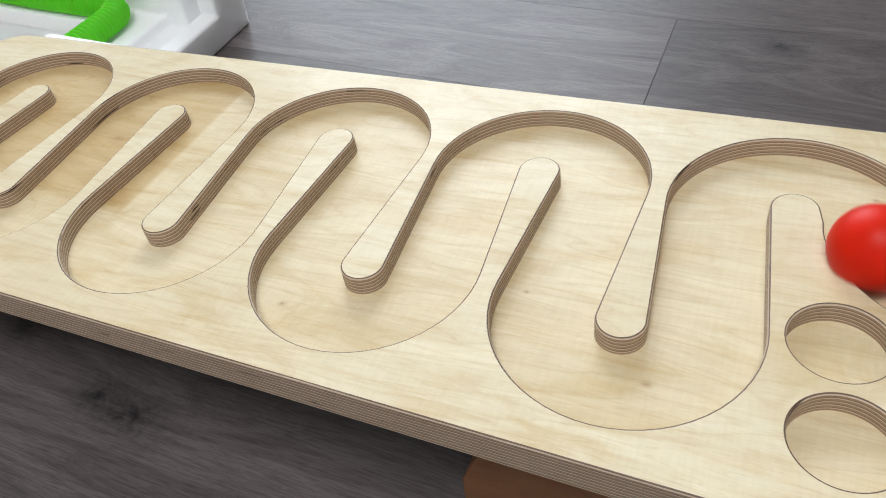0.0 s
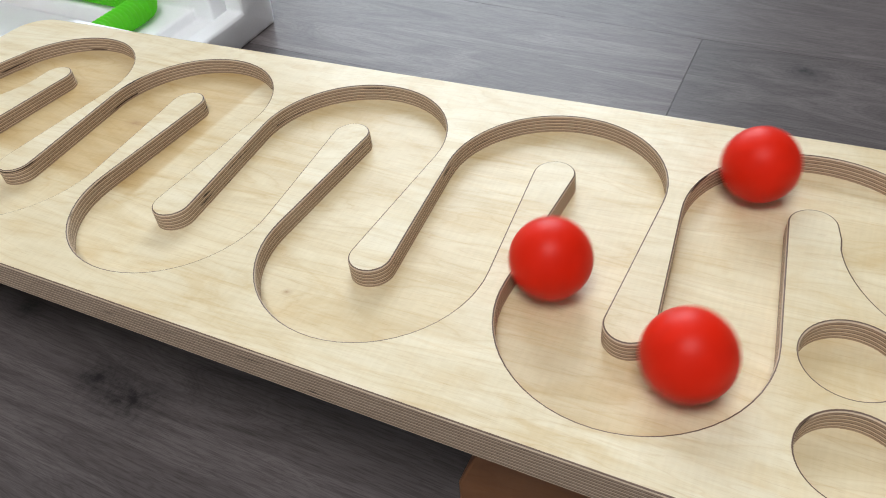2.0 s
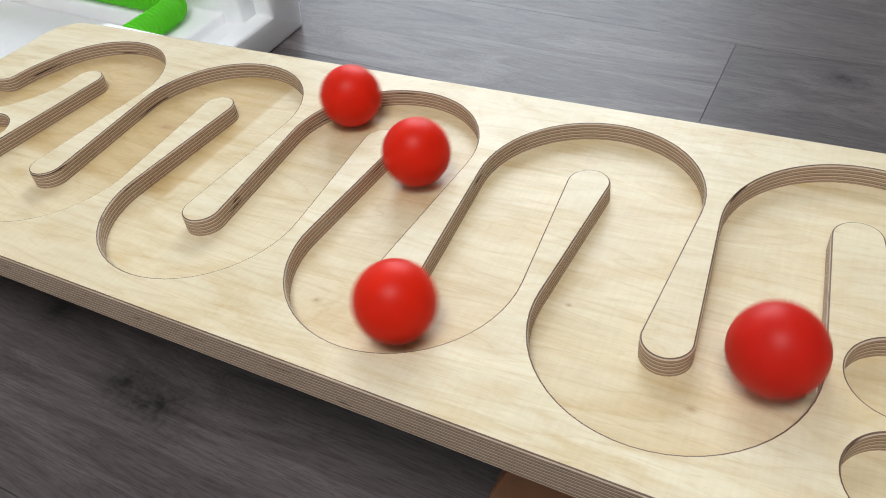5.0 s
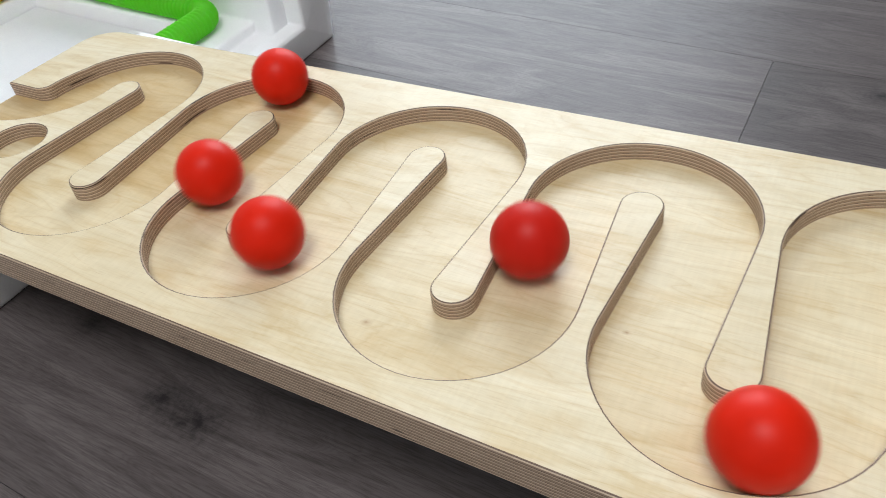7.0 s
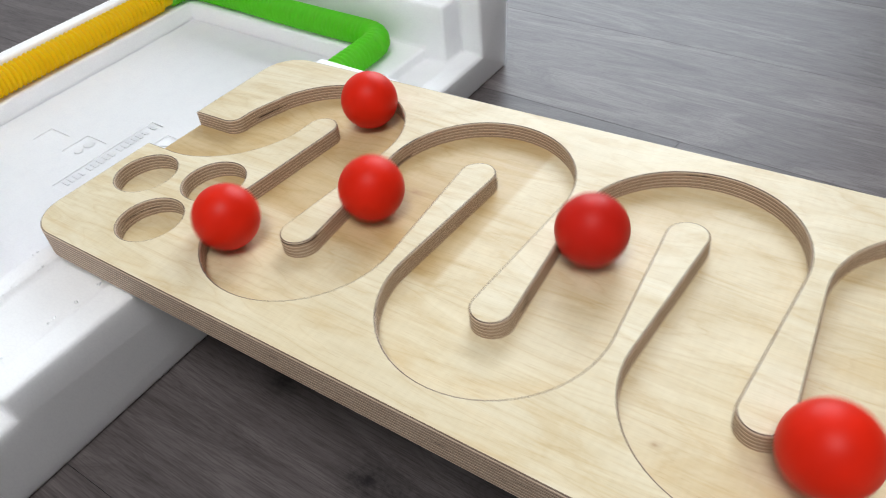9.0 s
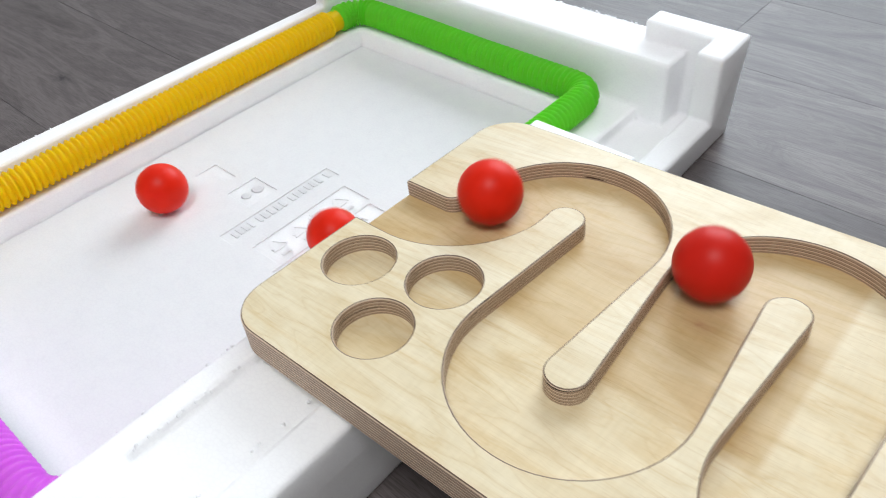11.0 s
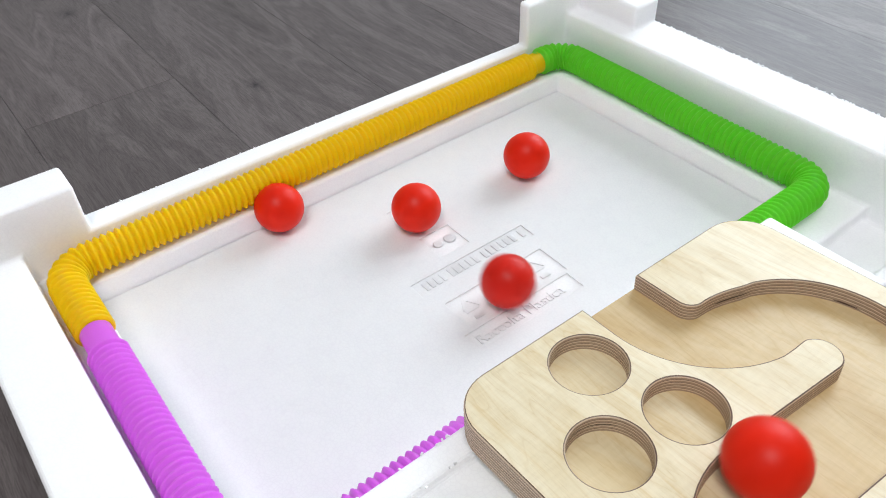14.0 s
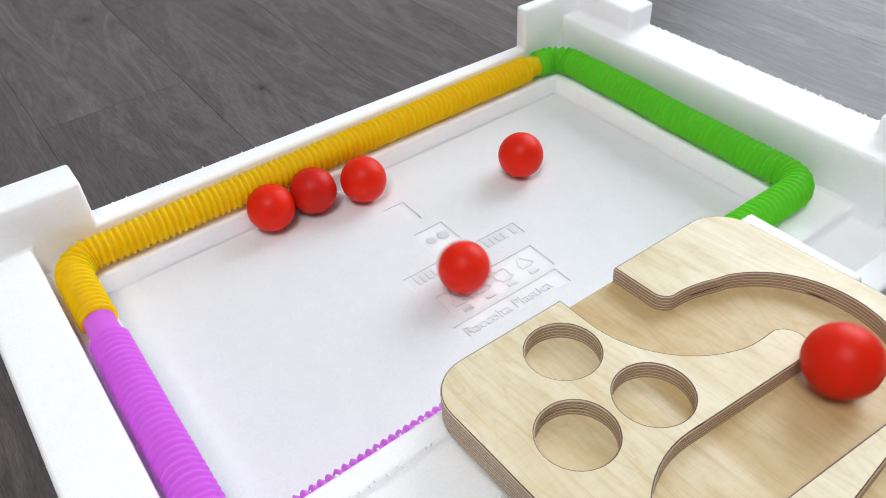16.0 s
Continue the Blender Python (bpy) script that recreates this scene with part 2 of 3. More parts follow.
def plank_material(name):
    """Grey oak laminate: long grain, darker streaks and a few dark knots, differing from plank to plank."""
    mat, n, l, p = nodes_of(name, 0.42)
    info = n.new("ShaderNodeObjectInfo")
    long_grain = add(n, "ShaderNodeTexNoise", Scale=1.0, Detail=4.0, Roughness=0.55, Distortion=1.6)
    l.new(mapped(n, l, (2.6, 15, 1), random_shift=7.0).outputs[0], long_grain.inputs["Vector"])
    fine = add(n, "ShaderNodeTexNoise", Scale=1.0, Detail=4.0, Roughness=0.7)
    l.new(mapped(n, l, (40, 900, 1), random_shift=7.0).outputs[0], fine.inputs["Vector"])
    base = ramp(n, [(0.30, (0.066, 0.056, 0.055)), (0.42, (0.116, 0.101, 0.099)), (0.50, (0.094, 0.081, 0.080)), (0.58, (0.140, 0.123, 0.121)), (0.70, (0.090, 0.077, 0.076))])
    l.new(long_grain.outputs[0], base.inputs[0])
    pores = ramp(n, [(0.38, (0.62, 0.60, 0.59)), (0.54, (1.06, 1.06, 1.06))])
    l.new(fine.outputs[0], pores.inputs[0])
    c = mix(n, l, base.outputs[0], pores.outputs[0], 0.75, "MULTIPLY")
    rings = n.new("ShaderNodeMath")
    rings.operation, rings.inputs[1].default_value = "MULTIPLY", 36.0
    # the grain flows round the large knots
    flow = long_grain.outputs[0]
    place = n.new("ShaderNodeNewGeometry")
    for x, y, r in ((-0.340, -0.064, 0.085), (-0.463, -0.033, 0.05), (0.043, 0.5335, 0.05), (-1.233, 0.090, 0.04)):
        mp = n.new("ShaderNodeMapping")
        mp.inputs["Location"].default_value = (-x / (2.2 * r), -y / (0.7 * r), 0)
        mp.inputs["Scale"].default_value = (1 / (2.2 * r), 1 / (0.7 * r), 0)
        l.new(place.outputs["Position"], mp.inputs[0])
        ln = n.new("ShaderNodeVectorMath")
        ln.operation = "LENGTH"
        l.new(mp.outputs[0], ln.inputs[0])
        hill = n.new("ShaderNodeMapRange")
        hill.interpolation_type = "SMOOTHSTEP"
        for key, value in (("From Min", 0.0), ("From Max", 1.0), ("To Min", 0.20), ("To Max", 0.0)):
            hill.inputs[key].default_value = value
        l.new(ln.outputs["Value"], hill.inputs["Value"])
        more = n.new("ShaderNodeMath")
        more.operation = "ADD"
        l.new(flow, more.inputs[0])
        l.new(hill.outputs[0], more.inputs[1])
        flow = more.outputs[0]
    l.new(flow, rings.inputs[0])
    turn = n.new("ShaderNodeMath")
    turn.operation = "FRACT"
    l.new(rings.outputs[0], turn.inputs[0])
    contour = ramp(n, [(0.0, (0.74, 0.72, 0.71)), (0.2, (0.95, 0.95, 0.95)), (0.6, (1.05, 1.05, 1.05)), (1.0, (0.80, 0.78, 0.77))])
    l.new(turn.outputs[0], contour.inputs[0])
    c = mix(n, l, c, contour.outputs[0], 0.6, "MULTIPLY")
    c = knots(n, l, c, (0.012, 0.011, 0.012), ((-0.325, -0.066, 0.034), (-0.360, -0.062, 0.024), (-0.463, -0.033, 0.016), (0.043, 0.5335, 0.022), (-1.233, 0.090, 0.016), (-1.60, -0.02, 0.020)), "Position")
    c = mix(n, l, c, info.outputs["Color"], 1.0, "MULTIPLY")
    c = mix(n, l, c, (1.06, 1.05, 1.05), 1.0, "MULTIPLY")
    l.new(c, p.inputs["Base Color"])
    p.inputs["Specular IOR Level"].default_value = 0.27
    bump(n, l, p, fine.outputs[0], 0.18, 0.0008)
    return mat


def plain(name, colour, rough=0.8, scale=25.0):
    mat, n, l, p = nodes_of(name, rough, colour)
    noise_ = add(n, "ShaderNodeTexNoise", Scale=scale, Detail=5.0)
    tc = n.new("ShaderNodeTexCoord")
    l.new(tc.outputs["Object"], noise_.inputs["Vector"])
    tone = ramp(n, [(0.3, tuple(0.93 * c for c in colour)), (0.7, colour)])
    l.new(noise_.outputs[0], tone.inputs[0])
    l.new(tone.outputs[0], p.inputs["Base Color"])
    return mat


FACE = birch_face("birch_veneer", (0, 0, 0), (0.790, 0.715, 0.545), (0.690, 0.570, 0.350))
FLOOR_FACE = birch_face("birch_groove_floor", (3.1, 1.7, 0), (0.775, 0.685, 0.495), (0.66, 0.530, 0.310), ((-0.4156, 0.0934, 0.008), (-0.1895, -0.0218, 0.003), (-0.0559, 0.0262, 0.002), (0.019, -0.016, 0.003), (0.115, 0.150, 0.002)), splice=True)
EDGE = birch_edge("birch_plywood_edge")
FOAM = foam_material("polystyrene")
RELIEF = foam_material("polystyrene_floor", 0.6, 1.0)
RED = ball_material("red_plastic", (0.74, 0.017, 0.003))
DEEP_RED = ball_material("deep_red_plastic", (0.59, 0.014, 0.006))
YELLOW = tube_material("yellow_plastic", (1.0, 0.64, 0.004), (1.0, 0.76, 0.10))
GREEN = tube_material("green_plastic", (0.16, 0.66, 0.03), (0.42, 1.0, 0.22))
PURPLE = tube_material("purple_plastic", (0.78, 0.18, 0.84), (0.96, 0.50, 1.0))
PLANK = plank_material("grey_oak_laminate")
JOINT = plain("dark_joint", (0.07, 0.066, 0.063))
WALL = plain("pale_wall_paint", (0.62, 0.61, 0.60))
BROWN = birch_face("brown_wood", (9.0, 4.0, 0), (0.30, 0.135, 0.060), (0.20, 0.08, 0.035))


# ---- building helpers ----
def part(name, bm, materials, parent=None, label="", smooth=False):
    me = bpy.data.meshes.new(name)
    bm.normal_update()
    bm.to_mesh(me)
    bm.free()
    for m in materials if isinstance(materials, (list, tuple)) else [materials]:
        me.materials.append(m)
    if smooth:
        me.polygons.foreach_set("use_smooth", [True] * len(me.polygons))
    ob = new(name, me)
    ob.parent = parent
    if label:
        tagged(ob, label)
    return ob


def bevel(ob, width, segments=2, angle=35):
    m = ob.modifiers.new("bevel", "BEVEL")
    m.width, m.segments, m.limit_method, m.angle_limit = width, segments, "ANGLE", radians(angle)
    return ob


def box(bm, x0, y0, z0, x1, y1, z1):
    g = bmesh.ops.create_cube(bm, size=1)
    bmesh.ops.scale(bm, vec=(x1 - x0, y1 - y0, z1 - z0), verts=g["verts"])
    bmesh.ops.translate(bm, vec=((x0 + x1) / 2, (y0 + y1) / 2, (z0 + z1) / 2), verts=g["verts"])


def inset(loop, d, outer):
    """A closed loop moved sideways by d, into the plate."""
    n = len(loop)
    area = sum(loop[i][0] * loop[(i + 1) % n][1] - loop[(i + 1) % n][0] * loop[i][1] for i in range(n))
    side = (1 if area > 0 else -1) * (1 if outer else -1)
    out = []
    for i in range(n):
        p, a, b = Vector(loop[i]), Vector(loop[i - 1]), Vector(loop[(i + 1) % n])
        d0, d1 = (p - a).normalized(), (b - p).normalized()
        n0, n1 = Vector((-d0.y, d0.x)), Vector((-d1.y, d1.x))
        m = (n0 + n1).normalized()
        out.append(p + m * (side * d / max(m.dot(n0), 0.5)))
    return [(p.x, p.y) for p in out]


def clean(loop):
    kept = []
    for p in loop:
        if not kept or (Vector(p) - Vector(kept[-1])).length > 2e-4:
            kept.append(p)
    while (Vector(kept[0]) - Vector(kept[-1])).length < 2e-4:
        kept.pop()
    return kept


def slab(outline, holes, z0, z1, soft=0.0):
    """A plate between two heights; soft: how far its upper edges are rounded. Faces take material 0, edges material 1."""
    bm = bmesh.new()
    loops = [clean(loop) for loop in (outline, *holes)]
    rings = []
    steps = ((0.0, soft), (0.3 * soft, 0.3 * soft), (soft, 0.0)) if soft else ((0.0, 0.0),)
    low = [[bm.verts.new((x, y, z0)) for x, y in loop] for loop in loops]
    rings.append(low)
    for d, drop in steps:
        moved = [inset(loop, d, k == 0) if d else loop for k, loop in enumerate(loops)]
        rings.append([[bm.verts.new((x, y, z1 - drop)) for x, y in loop] for loop in moved])
    for a, b in zip(rings, rings[1:]):
        for la, lb in zip(a, b):
            for i in range(len(la)):
                j = (i + 1) % len(la)
                f = bm.faces.new((la[i], la[j], lb[j], lb[i]))
                f.material_index = 1
    for ring in (rings[0], rings[-1]):
        flat = [v for loop in ring for v in loop]
        for tri in geometry.tessellate_polygon([[v.co for v in loop] for loop in ring]):
            if len(set(tri)) == 3:
                bm.faces.new([flat[i] for i in tri])
    bmesh.ops.recalc_face_normals(bm, faces=bm.faces)
    return bm


def arc(cx, cy, r, a0, a1, n=24):
    return [(cx + r * math.cos(a0 + (a1 - a0) * i / n), cy + r * math.sin(a0 + (a1 - a0) * i / n)) for i in range(n + 1)]


def rounded(points, steps=8):
    """A polyline of (x, y, radius) with its corners rounded."""
    out = []
    n = len(points)
    for i, (x, y, r) in enumerate(points):
        if r <= 0:
            out.append((x, y))
            continue
        p, a, b = Vector((x, y)), Vector(points[i - 1][:2]), Vector(points[(i + 1) % n][:2])
        d0, d1 = (a - p).normalized(), (b - p).normalized()
        half = d0.angle(d1) / 2
        cut = r / math.tan(half)
        mid = p + (d0 + d1).normalized() * (r / math.sin(half))
        s, e = p + d0 * cut - mid, p + d1 * cut - mid
        turn = math.atan2(s.x * e.y - s.y * e.x, s.dot(e))
        a0 = math.atan2(s.y, s.x)
        out += arc(mid.x, mid.y, r, a0, a0 + turn, steps)
    return out


# ---- the room ----
def room():
    x0, x1, y0, y1, h = -3.2, 2.8, -2.6, 2.6, 2.6
    bm = bmesh.new()
    box(bm, x0, y0, -0.06, x1, y1, -0.0085)
    tagged(part("floor", bm, JOINT), "grey oak laminate floor of long planks", "floor", kind="structure")
    bm = bmesh.new()
    box(bm, x0, y0, h, x1, y1, h + 0.1)
    tagged(part("ceiling", bm, WALL), "plain pale ceiling", "ceiling", kind="structure")

    def wall(name, pieces):
        bm = bmesh.new()
        for p in pieces:
            box(bm, *p)
        return tagged(part(name, bm, WALL), "plain pale painted wall", "wall", kind="structure")

    t = 0.15
    wall("wall_south", [(x0, y0 - t, -0.06, x1, y0, h)])
    wall("wall_west", [(x0 - t, y0 - t, -0.06, x0, y1 + t, h)])
    wall("wall_north", [(x0, y1, -0.06, x1, y1 + t, 0.72), (x0, y1, 2.50, x1, y1 + t, h), (x0, y1, 0.72, -2.45, y1 + t, 2.50), (-0.35, y1, 0.72, x1, y1 + t, 2.50)])
    wall("wall_east", [(x1, y0 - t, -0.06, x1 + t, y1 + t, h)])
    # the lamp on the ceiling above
    lamp = tagged(new("ceiling_lamp"), "flat square white lamp on the ceiling", "lamp")
    bm = bmesh.new()
    for a, b in (((-0.50, -1.35), (0.50, -1.32)), ((-0.50, -0.38), (0.50, -0.35)), ((-0.50, -1.32), (-0.47, -0.38)), ((0.47, -1.32), (0.50, -0.38))):
        box(bm, *a, 2.50, *b, 2.60)
    part("frame", bm, WALL, lamp)


room()


def floor_planks():
    floor = bpy.data.objects["floor"]
    wide, long = 0.1815, 1.285
    bm = bmesh.new()
    g = 0.00022
    top = [bm.verts.new((x, y, 0)) for x, y in ((g + 0.00012, g + 0.00012), (long - g - 0.00012, g + 0.00012), (long - g - 0.00012, wide - g - 0.00012), (g + 0.00012, wide - g - 0.00012))]
    mid = [bm.verts.new((x, y, -0.00012)) for x, y in ((g, g), (long - g, g), (long - g, wide - g), (g, wide - g))]
    low = [bm.verts.new((x, y, -0.008)) for x, y in ((g, g), (long - g, g), (long - g, wide - g), (g, wide - g))]
    bm.faces.new(top)
    for a, b in ((top, mid), (mid, low)):
        for i in range(4):
            bm.faces.new((a[i], b[i], b[(i + 1) % 4], a[(i + 1) % 4]))
    first = part("plank", bm, PLANK, floor)
    first.data.name = "plank"
    starts = {0: -1.316, 3: -0.067}
    rnd = random.Random(5)
    copies = 0
    for row in range(-14, 14):
        y = 0.0207 + (row - 1) * wide
        shift = starts.get(row, -1.316 + rnd.uniform(0.25, 1.05))
        for k in range(-2, 4):
            x = shift + k * long
            lo, hi = max(x, -3.2), min(x + long, 2.8)
            if hi - lo < 0.05 or y < -2.6 or y + wide > 2.62:
                continue
            ob = first if copies == 0 else first.copy()
            if copies:
                scene.collection.objects.link(ob)
            ob.parent = floor
            ob.location = (lo, y, 0)
            shade = 0.92 if row == 0 and -1.4 < x < -1.2 else 1.10 if row == 0 and x < -1.4 else rnd.uniform(0.84, 1.18)
            ob.color = (shade * 1.01, shade, shade, 1)
            ob.scale = ((hi - lo) / long, 1, 1)  # cut to length at the walls
            copies += 1


# ---- the board ----
U_ARC, L_ARC, R_ARC = 0.1140, 0.0150, 0.0688
U_TIP, L_TIP, R_TIP = 0.1174, 0.0110, 0.0133
UPPER = (0.0725, -0.0775, -0.2275, -0.3775, -0.525)  # x of the far bends
NEAR, FAR, LEFT, RIGHT = -0.0753, 0.2018, -0.6436, 0.1936
GROOVE, THICK = 0.0125, 0.0212
HOLE = 0.0237


def tangent(c0, r0, c1, r1, side):
    """Where the line that touches two circles crosswise leaves the first and meets the second, as angles."""
    d = Vector(c1) - Vector(c0)
    a = math.atan2(d.y, d.x)
    return a + side * math.acos((r0 + r1) / d.length)


def rail(upper):
    """One side of the zigzag from its right end to its left: arcs round the tips of the other side, and fingers of its own."""
    sweep = []
    stops = []
    for k in range(5):
        stops.append((UPPER[k], "U"))
        if k < 4:
            stops.append((-0.15 * k, "L"))
    circles = []
    for x, kind in stops:
        if (kind == "U") == upper:
            circles.append(((x, U_ARC if upper else L_ARC), R_ARC, kind))
        else:
            circles.append(((x, L_TIP if upper else U_TIP), R_TIP, kind))
    angles = []
    for (c0, r0, kind), (c1, r1, _) in zip(circles, circles[1:]):
        side = -1 if kind == "U" else 1
        angles.append(tangent(c0, r0, c1, r1, side))
    for i, (c, r, kind) in enumerate(circles):
        a0 = angles[i - 1] + math.pi if i else None
        a1 = angles[i] if i < len(angles) else None
        if kind == "U":
            a0 = 0.42 if a0 is None else math.atan2(math.sin(a0 - math.pi / 2), math.cos(a0 - math.pi / 2)) + math.pi / 2
            a1 = math.pi - 0.42 if a1 is None else math.atan2(math.sin(a1 - math.pi / 2), math.cos(a1 - math.pi / 2)) + math.pi / 2
        else:
            a0 = math.atan2(math.sin(a0 + math.pi / 2), math.cos(a0 + math.pi / 2)) - math.pi / 2
            a1 = math.atan2(math.sin(a1 + math.pi / 2), math.cos(a1 + math.pi / 2)) - math.pi / 2
        sweep.append((c, r, a0, a1))
    return sweep


def mirror(points):
    return [(-0.45 - x, y) for x, y in points]


def exit_far():
    """From the left end's opening to the first arc of the far rail."""
    return [(LEFT, 0.0905)] + arc(-0.6085, 0.1015, 0.0110, -math.pi / 2, 0.10, 10) + [(-0.5972, 0.1085), (-0.5962, 0.1145), (-0.5946, 0.1210), (-0.5925, 0.1275), (-0.5900, 0.1340)]


def exit_near():
    pts = [(LEFT, 0.0395)] + arc(-0.6140, 0.1160, 0.0770, -math.pi / 2, -0.20, 18)
    return pts + [(-0.5380, 0.109)]


def board_outline():
    return rounded([(LEFT, NEAR, 0.030), (RIGHT, NEAR, 0.030), (RIGHT, FAR, 0.030), (LEFT, FAR, 0.030)], 10)


def build_board():
    board = new("ball_run_board")
    board.matrix_basis = BOARD
    tagged(board, "pale birch plywood ball run board with a zigzag groove", "toy")
    base = part("base_panel", slab(board_outline(), [], -THICK, -GROOVE), [FLOOR_FACE, EDGE], board)
    # far rail: along the groove from right to left, then back round the far corners
    far = []
    sweep = rail(True)
    for c, r, a0, a1 in sweep:
        far += arc(*c, r, a0, a1, 30)
    left = exit_far()
    outline = mirror(left) + far + list(reversed(left))
    outline += [p for p in rounded([(LEFT, 0.0905, 0), (LEFT, FAR, 0.030), (RIGHT, FAR, 0.030), (RIGHT, 0.0905, 0)], 10)][1:-1]
    part("far_rail", slab(outline, [], -GROOVE, 0.0, 0.0011), [FACE, EDGE], board)
    # near rail
    near = []
    sweep = rail(False)
    for i, (c, r, a0, a1) in enumerate(sweep):
        if i == 0:
            a0 = 0.25
        if i == len(sweep) - 1:
            a1 = math.pi - 0.25
        near += arc(*c, r, a0, a1, 30 if r > 0.03 else 16)
    left = exit_near()
    outline = mirror(left) + near + list(reversed(left))
    outline += [p for p in rounded([(LEFT, 0.0395, 0), (LEFT, NEAR, 0.030), (RIGHT, NEAR, 0.030), (RIGHT, 0.0395, 0)], 10)][1:-1]
    holes = []
    for x, y in ((-0.6085, 0.0086), (-0.5499, 0.0250), (-0.5573, -0.0290), (0.1005, 0.0258), (0.1055, -0.0288), (0.1585, 0.0086)):
        holes.append(arc(x, y, HOLE, 0, 2 * math.pi * 47 / 48, 47))
    part("near_rail", slab(outline, holes, -GROOVE, 0.0, 0.0011), [FACE, EDGE], board)
    for ob in board.children:  # the panel is a little skew towards its low end
        for v in ob.data.vertices:
            v.co.y += 0.0018 * max(0.0, min(1.0, (-0.33 - v.co.x) / 0.24))
    return board


build_board()


# ---- the support under the board's high end ----
def support_block():
    # its edge is chamfered towards the top
    bm = bmesh.new()
    profile = [(-0.0760, 0.0), (0.15, 0.0), (0.15, 0.1132), (-0.052, 0.1132), (-0.0760, 0.038)]
    rings = [[bm.verts.new((x, y, z)) for x, z in profile] for y in (-0.052, 0.16)]
    for ring in rings:
        bm.faces.new(ring)
    for i in range(5):
        j = (i + 1) % 5
        bm.faces.new((rings[0][i], rings[0][j], rings[1][j], rings[1][i]))
    bmesh.ops.recalc_face_normals(bm, faces=bm.faces)
    ob = tagged(part("wood_block", bm, BROWN), "brown wooden block under the raised board", "block")
    bevel(ob, 0.002, 2)


support_block()


# ---- the foam box ----
def foam_box():
    xs = [-1.040, -1.028, -1.000, -0.969, -0.920, -0.676, -0.6400, -0.622, -0.595, -0.570, -0.545]
    ys = [-0.276, -0.2265, -0.193, -0.171, -0.163, 0.200, 0.239, 0.320, 0.342, 0.380, 0.402, 0.412, 0.438]

    def height(x, y):
        if x < -1.028:
            return 0.107 if y < -0.171 else None
        if x < -1.0:
            return 0.107 if y < -0.171 else 0.110 if y > 0.32 else 0.062
        if y < -0.2265 and x < -0.6400:
            return 0.064
        if x < -0.6400:
            if y > 0.380:
                return 0.110 if x < -0.92 and y > 0.402 else 0.085
            if x > -0.676 and y < 0.239:
                return 0.024
            inner = -0.969 < x < -0.676 and -0.193 < y < 0.342
            return 0.0112 if inner else 0.033
        if y < 0.239:
            if y < -0.171:
                return 0.0862 if x < -0.57 else 0.066
            if -0.163 < y < 0.2 and -0.622 < x < -0.570:
                return 0.0800
            return 0.0862
        if y > 0.412:
            return 0.105
        if x > -0.570:
            return 0.105 if y > 0.380 else 0.040
        if y > 0.380:
            return 0.085 if x < -0.595 else 0.020
        return 0.033 if x < -0.622 else 0.020

    bm = bmesh.new()
    nx, ny = len(xs) - 1, len(ys) - 1
    h = [[height((xs[i] + xs[i + 1]) / 2, (ys[j] + ys[j + 1]) / 2) for j in range(ny)] for i in range(nx)]
    levels = sorted({v for col in h for v in col if v} | {0.0})
    cache = {}

    def vert(x, y, z):
        key = (round(x, 5), round(y, 5), round(z, 5))
        if key not in cache:
            cache[key] = bm.verts.new(key)
        return cache[key]

    def at(i, j):
        return (h[i][j] or 0.0) if 0 <= i < nx and 0 <= j < ny else 0.0

    for i in range(nx):
        for j in range(ny):
            z = h[i][j]
            if not z:
                continue
            a, b, c, d = (xs[i], ys[j]), (xs[i + 1], ys[j]), (xs[i + 1], ys[j + 1]), (xs[i], ys[j + 1])
            bm.faces.new([vert(*p, z) for p in (a, b, c, d)])
            bm.faces.new([vert(*p, 0.0) for p in (d, c, b, a)])
            for p, q, n in ((a, b, at(i, j - 1)), (b, c, at(i + 1, j)), (c, d, at(i, j + 1)), (d, a, at(i - 1, j))):
                if n < z:
                    steps = [v for v in levels if n <= v <= z]
                    for lo, hi in zip(steps, steps[1:]):
                        bm.faces.new([vert(*p, lo), vert(*q, lo), vert(*q, hi), vert(*p, hi)])
    bmesh.ops.recalc_face_normals(bm, faces=bm.faces)
    bmesh.ops.dissolve_limit(bm, angle_limit=radians(1), verts=bm.verts, edges=bm.edges)
    for v in bm.verts:
        if v.co.x > -0.58:
            v.co.x += 0.004 - 0.0095 * (v.co.y + 0.17) / 0.59 + (0.003 if v.co.z > 0.03 else -0.002)
        elif v.co.x < -1.01:
            v.co.x += 0.003 + 0.010 * (v.co.y + 0.17) / 0.49
    box_ob = new("foam_box")
    tagged(box_ob, "white polystyrene packing tray on the floor", "packaging")
    body = part("body", bm, FOAM, box_ob)
    bevel(body, 0.0035, 3, 30)
    return box_ob


FOAM_BOX = foam_box()


